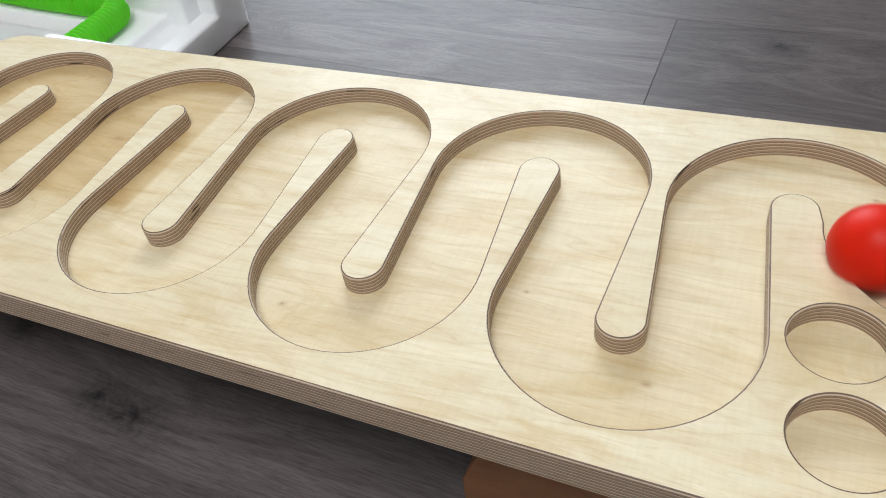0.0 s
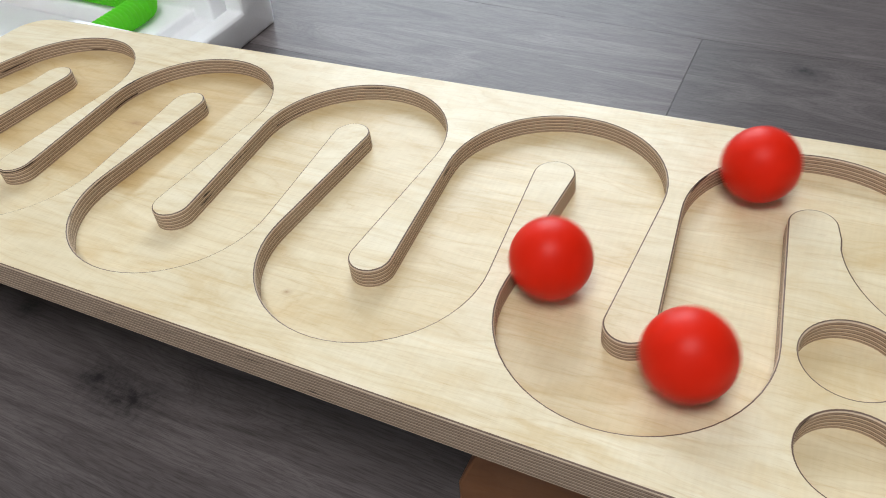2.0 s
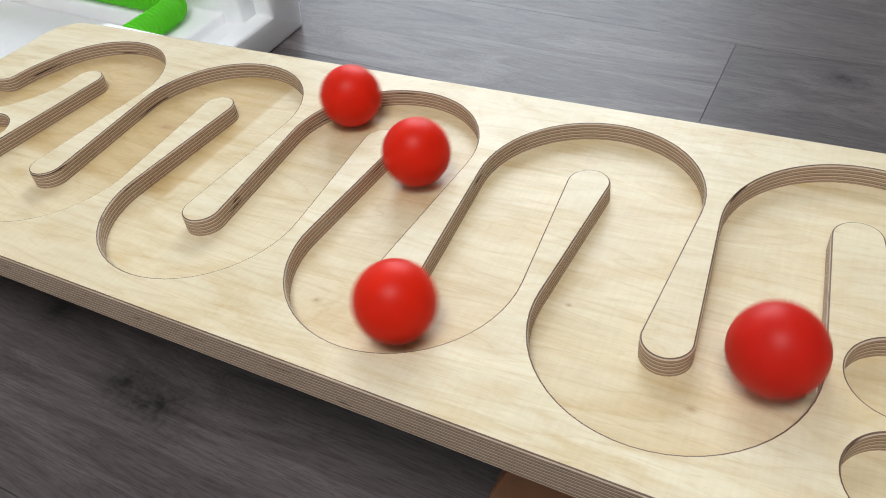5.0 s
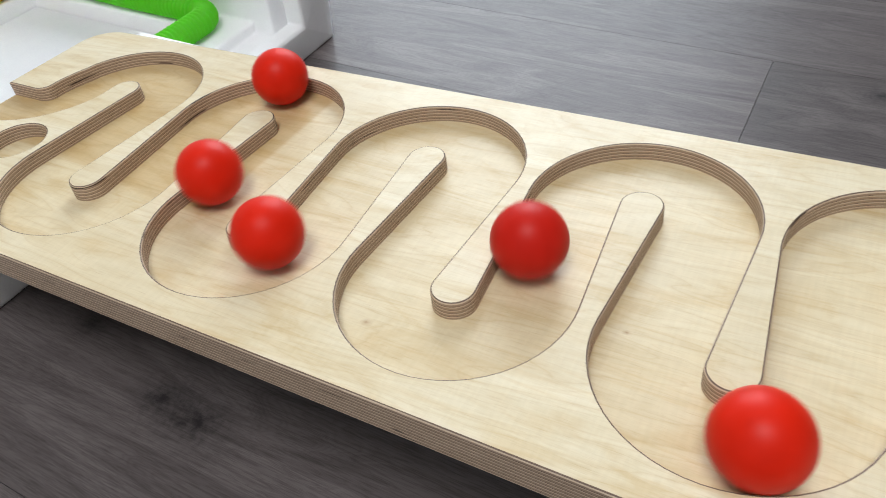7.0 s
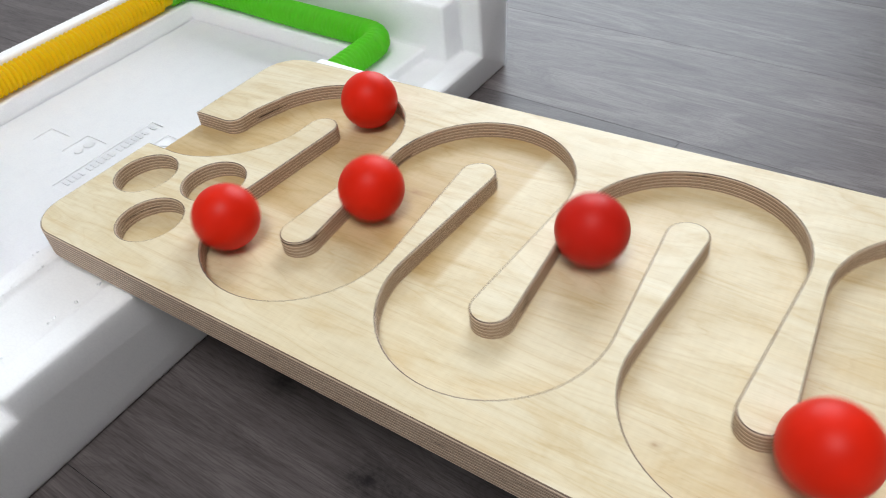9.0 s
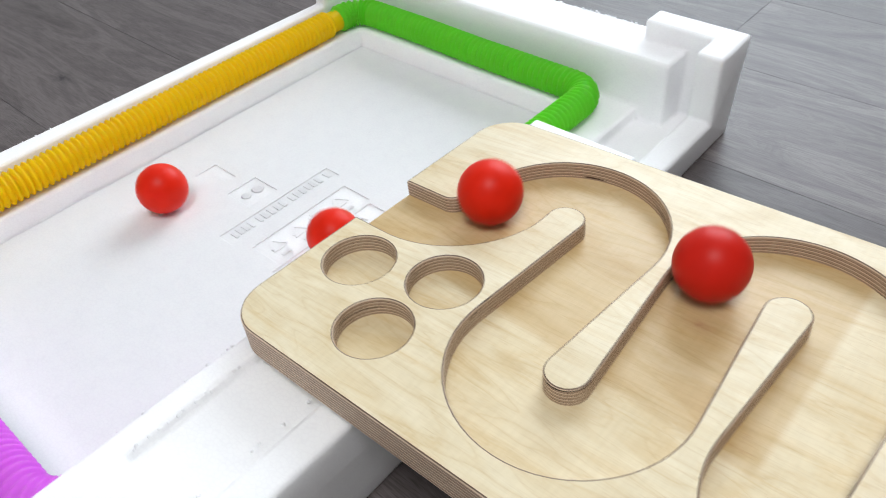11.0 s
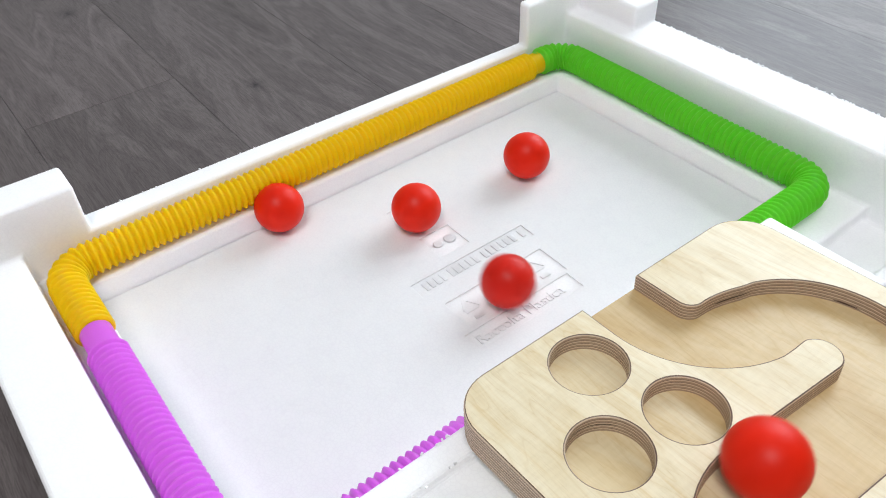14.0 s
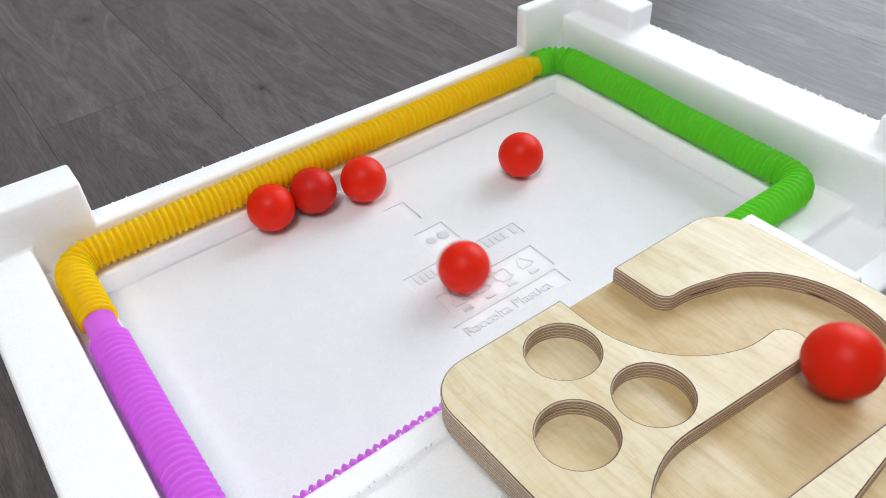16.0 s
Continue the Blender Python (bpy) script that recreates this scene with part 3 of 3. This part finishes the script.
def crumbs(parent):
    """Loose and half-torn beads along the broken edges of the foam."""
    rnd = random.Random(11)
    bm = bmesh.new()

    def bead(x, y, z, r):
        g = bmesh.ops.create_icosphere(bm, subdivisions=1, radius=r)
        turn = Matrix.Rotation(rnd.uniform(0, 6.28), 3, Vector((rnd.uniform(-1, 1), rnd.uniform(-1, 1), 1)).normalized())
        for v in g["verts"]:
            v.co = turn @ Vector((v.co.x * rnd.uniform(0.9, 1.15), v.co.y, v.co.z * 0.8)) + Vector((x, y, z))

    x = -0.915
    while x < -0.575:  # the far wall's outer edge
        bead(x, 0.4368 + rnd.uniform(-0.0010, 0.0010), 0.0834 + rnd.uniform(-0.0010, 0.0010), rnd.uniform(0.0012, 0.0021))
        x += rnd.uniform(0.0014, 0.0040)
    y = -0.163
    while y < 0.31:  # the outer edge behind the yellow tube
        if rnd.random() < 0.6:
            bead(-1.0235 + 0.010 * (y + 0.17) / 0.49 + rnd.uniform(-0.0008, 0.0008), y, 0.0612 + rnd.uniform(-0.0008, 0.0008), rnd.uniform(0.0007, 0.0013))
        y += rnd.uniform(0.004, 0.016)
    for x0, y0, x1, y1, z, count in ((-0.622, -0.160, -0.622, 0.0, 0.0858, 16), (-0.570, -0.160, -0.570, 0.0, 0.0858, 14), (-0.640, -0.165, -0.640, -0.02, 0.0850, 16), (-0.640, -0.171, -0.575, -0.171, 0.0850, 10)):
        for k in range(count):
            w = rnd.random()
            bead(x0 + (x1 - x0) * w + rnd.uniform(-0.001, 0.001), y0 + (y1 - y0) * w + rnd.uniform(-0.001, 0.001), z + rnd.uniform(-0.0008, 0.0003), rnd.uniform(0.0006, 0.0015))
    tagged(part("foam_beads", bm, RELIEF, parent, smooth=True), kind="stuff")


crumbs(FOAM_BOX)


def embossed(parent):
    """Sunk fields in the tray's floor with raised signs and words; they read along y."""
    z = 0.0111
    fields = [(-0.8180, 0.022, -0.8005, 0.147), (-0.7830, 0.031, -0.7500, 0.138), (-0.7455, 0.022, -0.7260, 0.134), (-0.8620, 0.064, -0.8300, 0.096)]
    holes = [[(x0, y0), (x1, y0), (x1, y1), (x0, y1)] for x0, y0, x1, y1 in fields]
    holes.append([(-0.911, 0.062), (-0.9055, 0.062), (-0.9005, 0.075), (-0.879, 0.075), (-0.879, 0.0855), (-0.911, 0.0855)])
    skin = slab([(-0.973, -0.197), (-0.672, -0.197), (-0.672, 0.346), (-0.973, 0.346)], holes, 0.0100, 0.0120, 0.0005)
    part("tray_floor", skin, [RELIEF, RELIEF], parent)
    for cx, cy, r in ((-0.846, 0.073, 0.005), (-0.846, 0.086, 0.006)):
        bm = bmesh.new()
        bmesh.ops.create_cone(bm, cap_ends=True, segments=20, radius1=r, radius2=r * 0.8, depth=0.0008)
        bmesh.ops.translate(bm, vec=(cx, cy, z + 0.0004), verts=bm.verts)
        part("moulded_dot", bm, RELIEF, parent)
    # triangular signs, each of three bent strips
    for cy, sides in ((0.046, 3), (0.070, 3), (0.094, 4), (0.119, 3)):
        bm = bmesh.new()
        for k in range(sides):
            a0, a1 = math.pi * (1 if sides == 3 else 0.75) + k * 2 * math.pi / sides, math.pi * (1 if sides == 3 else 0.75) + (k + 1) * 2 * math.pi / sides
            p, q = Vector((math.cos(a0), math.sin(a0))) * 0.0098, Vector((math.cos(a1), math.sin(a1))) * 0.0098
            p, q = p.lerp(q, 0.08), p.lerp(q, 0.82)
            d = (q - p).normalized()
            s = Vector((-d.y, d.x)) * 0.0012
            low = [bm.verts.new((-0.769 + c.x, cy + c.y, z)) for c in (p - s, q - s, q + s, p + s)]
            top = [bm.verts.new((v.co.x, v.co.y, z + 0.0007)) for v in low]
            bm.faces.new(top)
            for i in range(4):
                bm.faces.new((low[i], low[(i + 1) % 4], top[(i + 1) % 4], top[i]))
        bmesh.ops.recalc_face_normals(bm, faces=bm.faces)
        part("moulded_sign", bm, RELIEF, parent)
        bm = bmesh.new()
        box(bm, -0.7575, cy - 0.005, z, -0.7535, cy + 0.004, z + 0.0007)
        part("moulded_bar", bm, RELIEF, parent)
    # a row of code that cannot be read
    y = 0.030
    rnd = random.Random(3)
    while y < 0.138:
        w = rnd.uniform(0.003, 0.0052)
        bm = bmesh.new()
        box(bm, -0.8145, y, z, -0.8045, y + w, z + 0.0007)
        bevel(part("moulded_bar", bm, RELIEF, parent), 0.0004, 2)
        y += w + (0.0022 if rnd.random() < 0.8 else 0.006)
    # the words
    text = bpy.data.curves.new("moulded_words", "FONT")
    text.body, text.size, text.extrude = "Raccolta Plastica", 0.0142, 0.0004
    text.space_character = 0.98
    tmp = new("moulded_lettering", text)
    bpy.context.view_layer.update()
    me = bpy.data.meshes.new_from_object(tmp.evaluated_get(bpy.context.evaluated_depsgraph_get()))
    bpy.data.objects.remove(tmp)
    me.materials.clear()
    me.materials.append(RELIEF)
    words = new("moulded_lettering", me)
    words.parent = parent
    words.matrix_basis = pose(-0.7305, 0.026, z + 0.0003, 0, 0, 90)


embossed(FOAM_BOX)


# ---- ribbed tubes ----
def tube(name, label, points, material, radius=0.0152, pitch=0.0060, collar=(0.0, 0.0), bend=0.024):
    """A corrugated plastic tube along a line with rounded bends; collar: lengths of plain pipe at its ends."""
    path = []
    for i, p in enumerate(points):
        p = Vector(p)
        if 0 < i < len(points) - 1:
            a, b = (Vector(points[i - 1]) - p).normalized(), (Vector(points[i + 1]) - p).normalized()
            half = a.angle(b) / 2
            if half < radians(85):
                cut = bend / math.tan(half)
                mid = p + (a + b).normalized() * (bend / math.sin(half))
                s, e = p + a * cut - mid, p + b * cut - mid
                total = s.angle(e)
                axis = s.cross(e).normalized()
                for k in range(13):
                    path.append(mid + Matrix.Rotation(total * k / 12, 3, axis) @ s)
                continue
        path.append(p)
    lengths = [0.0]
    for a, b in zip(path, path[1:]):
        lengths.append(lengths[-1] + (b - a).length)
    total = lengths[-1]
    bm = bmesh.new()
    sides = 26
    rings = []
    step = pitch / 6
    count = int(total / step)
    seg = 0
    for k in range(count + 1):
        s = min(k * step, total - 1e-6)
        while seg < len(path) - 2 and lengths[seg + 1] < s:
            seg += 1
        w = (s - lengths[seg]) / max(lengths[seg + 1] - lengths[seg], 1e-9)
        at = path[seg].lerp(path[seg + 1], w)
        ahead = (path[seg + 1] - path[seg]).normalized()
        if seg + 2 < len(path):
            nxt = (path[seg + 2] - path[seg + 1]).normalized()
            ahead = ahead.lerp(nxt, w * 0.5).normalized()
        if s < collar[0] or s > total - collar[1]:
            r = radius * 0.785
        else:
            ph = (s / pitch) % 1.0
            r = radius - 0.0031 * (abs(ph - 0.5) * 2) ** 1.3
        side = ahead.cross(Vector((0, 0, 1))).normalized()
        up = side.cross(ahead)
        rings.append([bm.verts.new(at + (side * math.cos(a) + up * math.sin(a)) * r) for a in (2 * math.pi * q / sides for q in range(sides))])
    thing = tagged(new(name), label, "tube")
    plain_rings = [s < collar[0] or s > total - collar[1] for s in (min(k * step, total - 1e-6) for k in range(count + 1))]
    for kind in (False, True):
        if kind and not any(plain_rings):
            continue
        piece = bmesh.new()
        made = {}
        for k in range(count):
            if (plain_rings[k] and plain_rings[k + 1]) != kind:
                continue
            quad = []
            for i in (k, k + 1):
                if i not in made:
                    made[i] = [piece.verts.new(v.co) for v in rings[i]]
                quad.append(made[i])
            for q in range(sides):
                piece.faces.new((quad[0][q], quad[0][(q + 1) % sides], quad[1][(q + 1) % sides], quad[1][q]))
        bmesh.ops.recalc_face_normals(piece, faces=piece.faces)
        part("collar" if kind else "ribbed_body", piece, material, thing, smooth=True)
    bm.free()
    return thing


TZ = 0.0483
tube("ribbed_tube", "yellow corrugated plastic tube lying on the foam ledge", [(-0.896, -0.2075, TZ), (-0.9825, -0.2075, TZ), (-0.9840, 0.333, TZ)], YELLOW, collar=(0.0, 0.022))
tube("ribbed_tube", "green corrugated plastic tube bent along the foam wall", [(-0.9840, 0.318, TZ), (-0.9840, 0.3590, TZ), (-0.88, 0.3590, TZ), (-0.80, 0.3560, TZ), (-0.657, 0.3560, TZ), (-0.657, 0.205, TZ)], GREEN, collar=(0.006, 0.0))
tube("ribbed_tube", "purple corrugated plastic tube joined to the yellow one", [(-0.920, -0.2075, TZ), (-0.895, -0.2075, TZ), (-0.780, -0.2085, TZ), (-0.690, -0.2085, TZ), (-0.656, -0.2085, TZ - 0.003), (-0.656, -0.16, TZ - 0.009), (-0.656, -0.045, TZ - 0.009)], PURPLE, collar=(0.050, 0.0))


# ---- the balls ----
BALL = 0.0225


def ball(label, material):
    bm = bmesh.new()
    bmesh.ops.create_uvsphere(bm, u_segments=48, v_segments=32, radius=BALL)
    return tagged(part("ball", bm, material, smooth=True), label, "ball", group="red balls")


BALLS = {key: ball("plain bright red plastic ball", RED) for key in "abcef"}
BALLS["d"] = ball("plain darker red plastic ball, slightly dull", DEEP_RED)


def groove_line():
    """The line that the balls follow in the groove, in the board's own x and y, from its right end to its left."""
    rho = 0.048
    stops = []
    for k in range(5):
        stops.append(((0.075 - 0.15 * k, 0.1135), "U"))
        if k < 4:
            stops.append(((-0.15 * k, 0.0145), "L"))
    angles = [tangent(a[0], rho, b[0], rho, -1 if a[1] == "U" else 1) for a, b in zip(stops, stops[1:])]
    ends = [(0.215, 0.064), (0.185, 0.064), (0.160, 0.066), (0.138, 0.076), (0.126, 0.092)]
    line = list(ends)
    for i, (c, kind) in enumerate(stops):
        a0 = angles[i - 1] + math.pi if i else 0.0
        a1 = angles[i] if i < len(angles) else math.pi
        turn = math.pi / 2 if kind == "U" else -math.pi / 2
        a0 = math.atan2(math.sin(a0 - turn), math.cos(a0 - turn)) + turn
        a1 = math.atan2(math.sin(a1 - turn), math.cos(a1 - turn)) + turn
        line += arc(*c, rho, a0, a1, 16)
    line += [(-0.45 - x, y) for x, y in reversed(ends)]
    return [Vector(p) for p in line]


def smooth_at(keys, t):
    """A value at t between (t, value) keys, without overshoot."""
    n = len(keys)
    if t <= keys[0][0]:
        return keys[0][1]
    if t >= keys[-1][0]:
        return keys[-1][1]
    i = max(k for k in range(n - 1) if keys[k][0] <= t)

    def slope(k):
        if k == 0 or k == n - 1:
            j = min(k, n - 2)
            return (keys[j + 1][1] - keys[j][1]) / (keys[j + 1][0] - keys[j][0])
        a = (keys[k][1] - keys[k - 1][1]) / (keys[k][0] - keys[k - 1][0])
        b = (keys[k + 1][1] - keys[k][1]) / (keys[k + 1][0] - keys[k][0])
        return 0.0 if a * b <= 0 else 2 * a * b / (a + b)

    (t0, a), (t1, b) = keys[i], keys[i + 1]
    d = t1 - t0
    w = (t - t0) / d
    return (2 * w ** 3 - 3 * w ** 2 + 1) * a + (w ** 3 - 2 * w ** 2 + w) * d * slope(i) + (3 * w ** 2 - 2 * w ** 3) * b + (w ** 3 - w ** 2) * d * slope(i + 1)


def motions():
    line = groove_line()
    lengths = [0.0]
    for a, b in zip(line, line[1:]):
        lengths.append(lengths[-1] + (b - a).length)

    def along(s):
        s = max(0.0, min(s, lengths[-1] - 1e-6))
        i = max(k for k in range(len(line) - 1) if lengths[k] <= s)
        return line[i].lerp(line[i + 1], (s - lengths[i]) / (lengths[i + 1] - lengths[i]))

    def nearest(p, least):
        best = None
        for i in range(len(line) - 1):
            d = line[i + 1] - line[i]
            w = max(0.0, min(1.0, (p - line[i]).dot(d) / d.dot(d)))
            e = (line[i] + d * w - p).length
            s = lengths[i] + w * d.length
            if s >= least and (best is None or e < best[0]):
                best = (e, s)
        return best[1]

    # places in the groove (seconds, board x, board y), then places in the tray (seconds, x, y)
    runs = {
        "a": (0.21, [(0, 0.111, 0.084), (0.3, 0.100, 0.143), (0.5, 0.080, 0.160), (0.8, 0.031, 0.135), (1, 0.026, 0.084), (1.3, 0.031, 0.011), (1.5, 0.021, -0.027), (1.8, -0.039, -0.013), (2, -0.049, 0.033), (2.3, -0.045, 0.103), (2.5, -0.048, 0.148), (2.8, -0.096, 0.160), (3, -0.128, 0.122), (3.3, -0.125, 0.046), (3.5, -0.119, -0.008), (3.8, -0.165, -0.033), (4, -0.199, -0.001), (4.2, -0.200, 0.046), (6.3, -0.356, 0.040), (6.5, -0.352, 0.089), (6.8, -0.352, 0.154), (7, -0.388, 0.164), (7.3, -0.433, 0.114), (7.5, -0.428, 0.064), (7.8, -0.428, -0.010), (8, -0.448, -0.031), (8.3, -0.503, -0.001), (8.5, -0.500, 0.049), (8.8, -0.498, 0.118), (9, -0.502, 0.155), (9.3, -0.551, 0.161), (9.5, -0.578, 0.124), (9.8, -0.593, 0.065), (10, -0.631, 0.062)],
              [(10.25, -.700, .060), (10.6, -.800, .045), (11.3, -.930, .0), (12.0, -.959, -.022), (12.8, -.957, -.022), (14.5, -.958, -.023), (15, -.958, -.029), (16, -.958, -.030)]),
        "b": (0.33, [(0.8, 0.105, 0.110), (1, 0.097, 0.148), (1.3, 0.048, 0.163), (1.5, 0.024, 0.122), (1.8, 0.028, 0.045), (2, 0.032, -0.007), (2.3, -0.013, -0.030), (2.5, -0.047, -0.001), (2.8, -0.047, 0.073), (3, -0.045, 0.118), (3.3, -0.070, 0.164), (3.5, -0.106, 0.156), (3.8, -0.128, 0.088), (4, -0.122, 0.036), (4.2, -0.119, -0.016), (6.3, -0.272, 0.005), (6.5, -0.285, -0.031), (6.8, -0.344, -0.011), (7, -0.351, 0.038), (7.3, -0.350, 0.106), (7.5, -0.352, 0.153), (7.8, -0.406, 0.161), (8, -0.431, 0.128), (8.3, -0.428, 0.052), (8.5, -0.421, 0.004), (8.8, -0.458, -0.029), (9, -0.495, -0.008), (9.3, -0.498, 0.065), (9.5, -0.496, 0.108), (9.8, -0.513, 0.158), (10, -0.546, 0.163), (10.2, -0.566, 0.132)],
              [(10.95, -.700, .066), (11.3, -.800, .130), (11.7, -.868, .190), (12.2, -.880, .204), (13, -.876, .206), (14, -.873, .204), (16, -.873, .205)]),
        "c": (0.80, [(1.5, 0.103, 0.123), (1.8, 0.077, 0.163), (2, 0.038, 0.150), (2.3, 0.028, 0.078), (2.5, 0.031, 0.024), (2.8, 0.014, -0.029), (3, -0.028, -0.025), (3.3, -0.049, 0.042), (3.5, -0.046, 0.087), (3.8, -0.046, 0.150), (4, -0.076, 0.163), (4.2, -0.118, 0.146), (6.3, -0.251, 0.159), (6.5, -0.279, 0.125), (6.8, -0.274, 0.050), (7, -0.271, 0.001), (7.3, -0.307, -0.034), (7.5, -0.344, -0.013), (7.8, -0.356, 0.059), (8, -0.349, 0.105), (8.3, -0.364, 0.158), (8.5, -0.396, 0.163), (8.8, -0.429, 0.112), (9, -0.425, 0.061), (9.3, -0.418, -0.010), (9.5, -0.444, -0.028), (9.8, -0.498, -0.002), (10, -0.499, 0.044), (10.2, -0.487, 0.085)],
              [(11.5, -.700, .064), (11.8, -.810, .060), (12.1, -.900, .057), (12.3, -0.928, 0.058), (12.5, -0.944, 0.071), (12.8, -0.890, 0.079), (13, -0.875, 0.076), (13.4, -0.872, 0.070), (13.8, -0.871, 0.074), (14, -0.877, 0.073), (14.2, -0.884, 0.079), (14.5, -0.947, 0.074), (15, -0.946, 0.072), (15.5, -0.941, 0.065), (16, -0.940, 0.061)]),
        "d": (3.30, [(4, 0.098, 0.143), (4.2, 0.075, 0.158), (6.3, -0.054, 0.157), (6.5, -0.090, 0.163), (6.8, -0.127, 0.107), (7, -0.122, 0.052), (7.3, -0.123, -0.024), (7.5, -0.156, -0.034), (7.8, -0.205, 0.017), (8, -0.197, 0.065), (8.3, -0.198, 0.134), (8.5, -0.213, 0.161), (8.8, -0.268, 0.138), (9, -0.275, 0.086), (9.3, -0.268, 0.009), (9.5, -0.280, -0.028), (9.8, -0.338, -0.017), (10, -0.349, 0.030), (10.2, -0.336, 0.075), (12.3, -0.498, 0.060), (12.5, -0.493, 0.108), (12.8, -0.504, 0.161), (13, -0.545, 0.161), (13.3, -0.576, 0.104), (13.4, -0.577, 0.079)],
              [(13.8, -.693, .085), (14, -0.753, 0.073), (14.2, -0.829, 0.061), (14.5, -0.895, 0.044), (14.6, -0.912, 0.038), (15, -0.953, 0.015), (15.5, -0.957, 0.014), (16, -0.956, 0.014)]),
        "e": (4.9, [(6.3, 0.024, 0.130), (6.5, 0.027, 0.080), (6.8, 0.034, 0.003), (7, 0.019, -0.030), (7.3, -0.042, -0.010), (7.5, -0.048, 0.036), (7.8, -0.048, 0.109), (8, -0.044, 0.150), (8.3, -0.099, 0.163), (8.5, -0.124, 0.127), (8.8, -0.120, 0.046), (9, -0.120, -0.003), (9.5, -0.193, -0.006), (13.8, -0.491, -0.014), (14, -0.499, 0.023), (14.2, -0.495, 0.069), (14.5, -0.493, 0.132), (14.8, -0.529, 0.164), (15, -0.564, 0.147), (15.3, -0.575, 0.077), (15.5, -0.604, 0.062)],
              [(15.75, -.703, .062), (16, -0.778, 0.059)]),
        "f": (8.30, [(15.5, -0.499, 0.010), (16, -0.493, 0.120)], []),
    }
    step = 1 / 15
    wait = {"b": 0.30, "c": 0.36, "d": 0.42, "e": 0.48, "f": 0.54}
    last = -0.66
    for key, (start, groove, tray) in runs.items():
        keys_s, keys_x, keys_y = [], [], []
        s = 0.0
        if key != "a":
            keys_s.append((start, 0.02)), keys_x.append((start, 0.0)), keys_y.append((start, 0.0))
        for t, x, y in groove:
            p = Vector((x, y))
            s = nearest(p, s)
            gap = p - along(s)
            keys_s.append((t, s)), keys_x.append((t, gap.x)), keys_y.append((t, gap.y))
        if tray:
            # runs out of the groove over the board's end
            out = tray[0][0] - 0.13
            if out > groove[-1][0]:
                keys_s.append((out, lengths[-1] - 0.022)), keys_x.append((out, 0.0)), keys_y.append((out, 0.0))
        leave = keys_s[-1][0]
        tx, ty = [(t, x) for t, x, y in tray], [(t, y) for t, x, y in tray]
        rows, turn, before = [], Matrix.Identity(3), None
        for k in range(int(16.0 / step) + 1):
            t = k * step
            if key != "a" and t < start:
                # lies on the floor beyond the board until it is put in
                lift = start - 0.28
                rest = Vector((wait[key], 0.30, BALL))
                entry = BOARD @ Vector((*along(0.02), BALL - GROOVE))
                if t <= lift:
                    place = rest
                else:
                    w = (t - lift) / 0.28
                    w = w * w * (3 - 2 * w)
                    place = rest.lerp(entry, w) + Vector((0, 0, 0.10 * math.sin(math.pi * w)))
            elif t <= leave or not tray:
                p = along(smooth_at(keys_s, t)) + Vector((smooth_at(keys_x, t), smooth_at(keys_y, t)))
                place = BOARD @ Vector((p.x, p.y, BALL - GROOVE))
            else:
                q = along(keys_s[-1][1]) + Vector((keys_x[-1][1], keys_y[-1][1]))
                edge = BOARD @ Vector((q.x, q.y, BALL - GROOVE))
                x = smooth_at([(leave, edge.x)] + tx, t)
                y = smooth_at([(leave, edge.y)] + ty, t)
                floor_z = 0.012 + BALL
                if t < tray[0][0]:
                    w = (t - leave) / (tray[0][0] - leave)
                    z = edge.z + (floor_z - edge.z) * w * w
                else:
                    z = floor_z
                place = Vector((x, y, z))
            if before is not None:
                d = place - before
                flat = Vector((d.x, d.y, 0))
                if flat.length > 1e-6:
                    angle = min(flat.length / BALL, 1.4)
                    turn = Matrix.Rotation(angle, 3, Vector((-flat.y, flat.x, 0)).normalized()) @ turn
            before = place
            rows.append((t, Matrix.Translation(place) @ turn.to_4x4()))
        walk(BALLS[key], rows)


floor_planks()
motions()
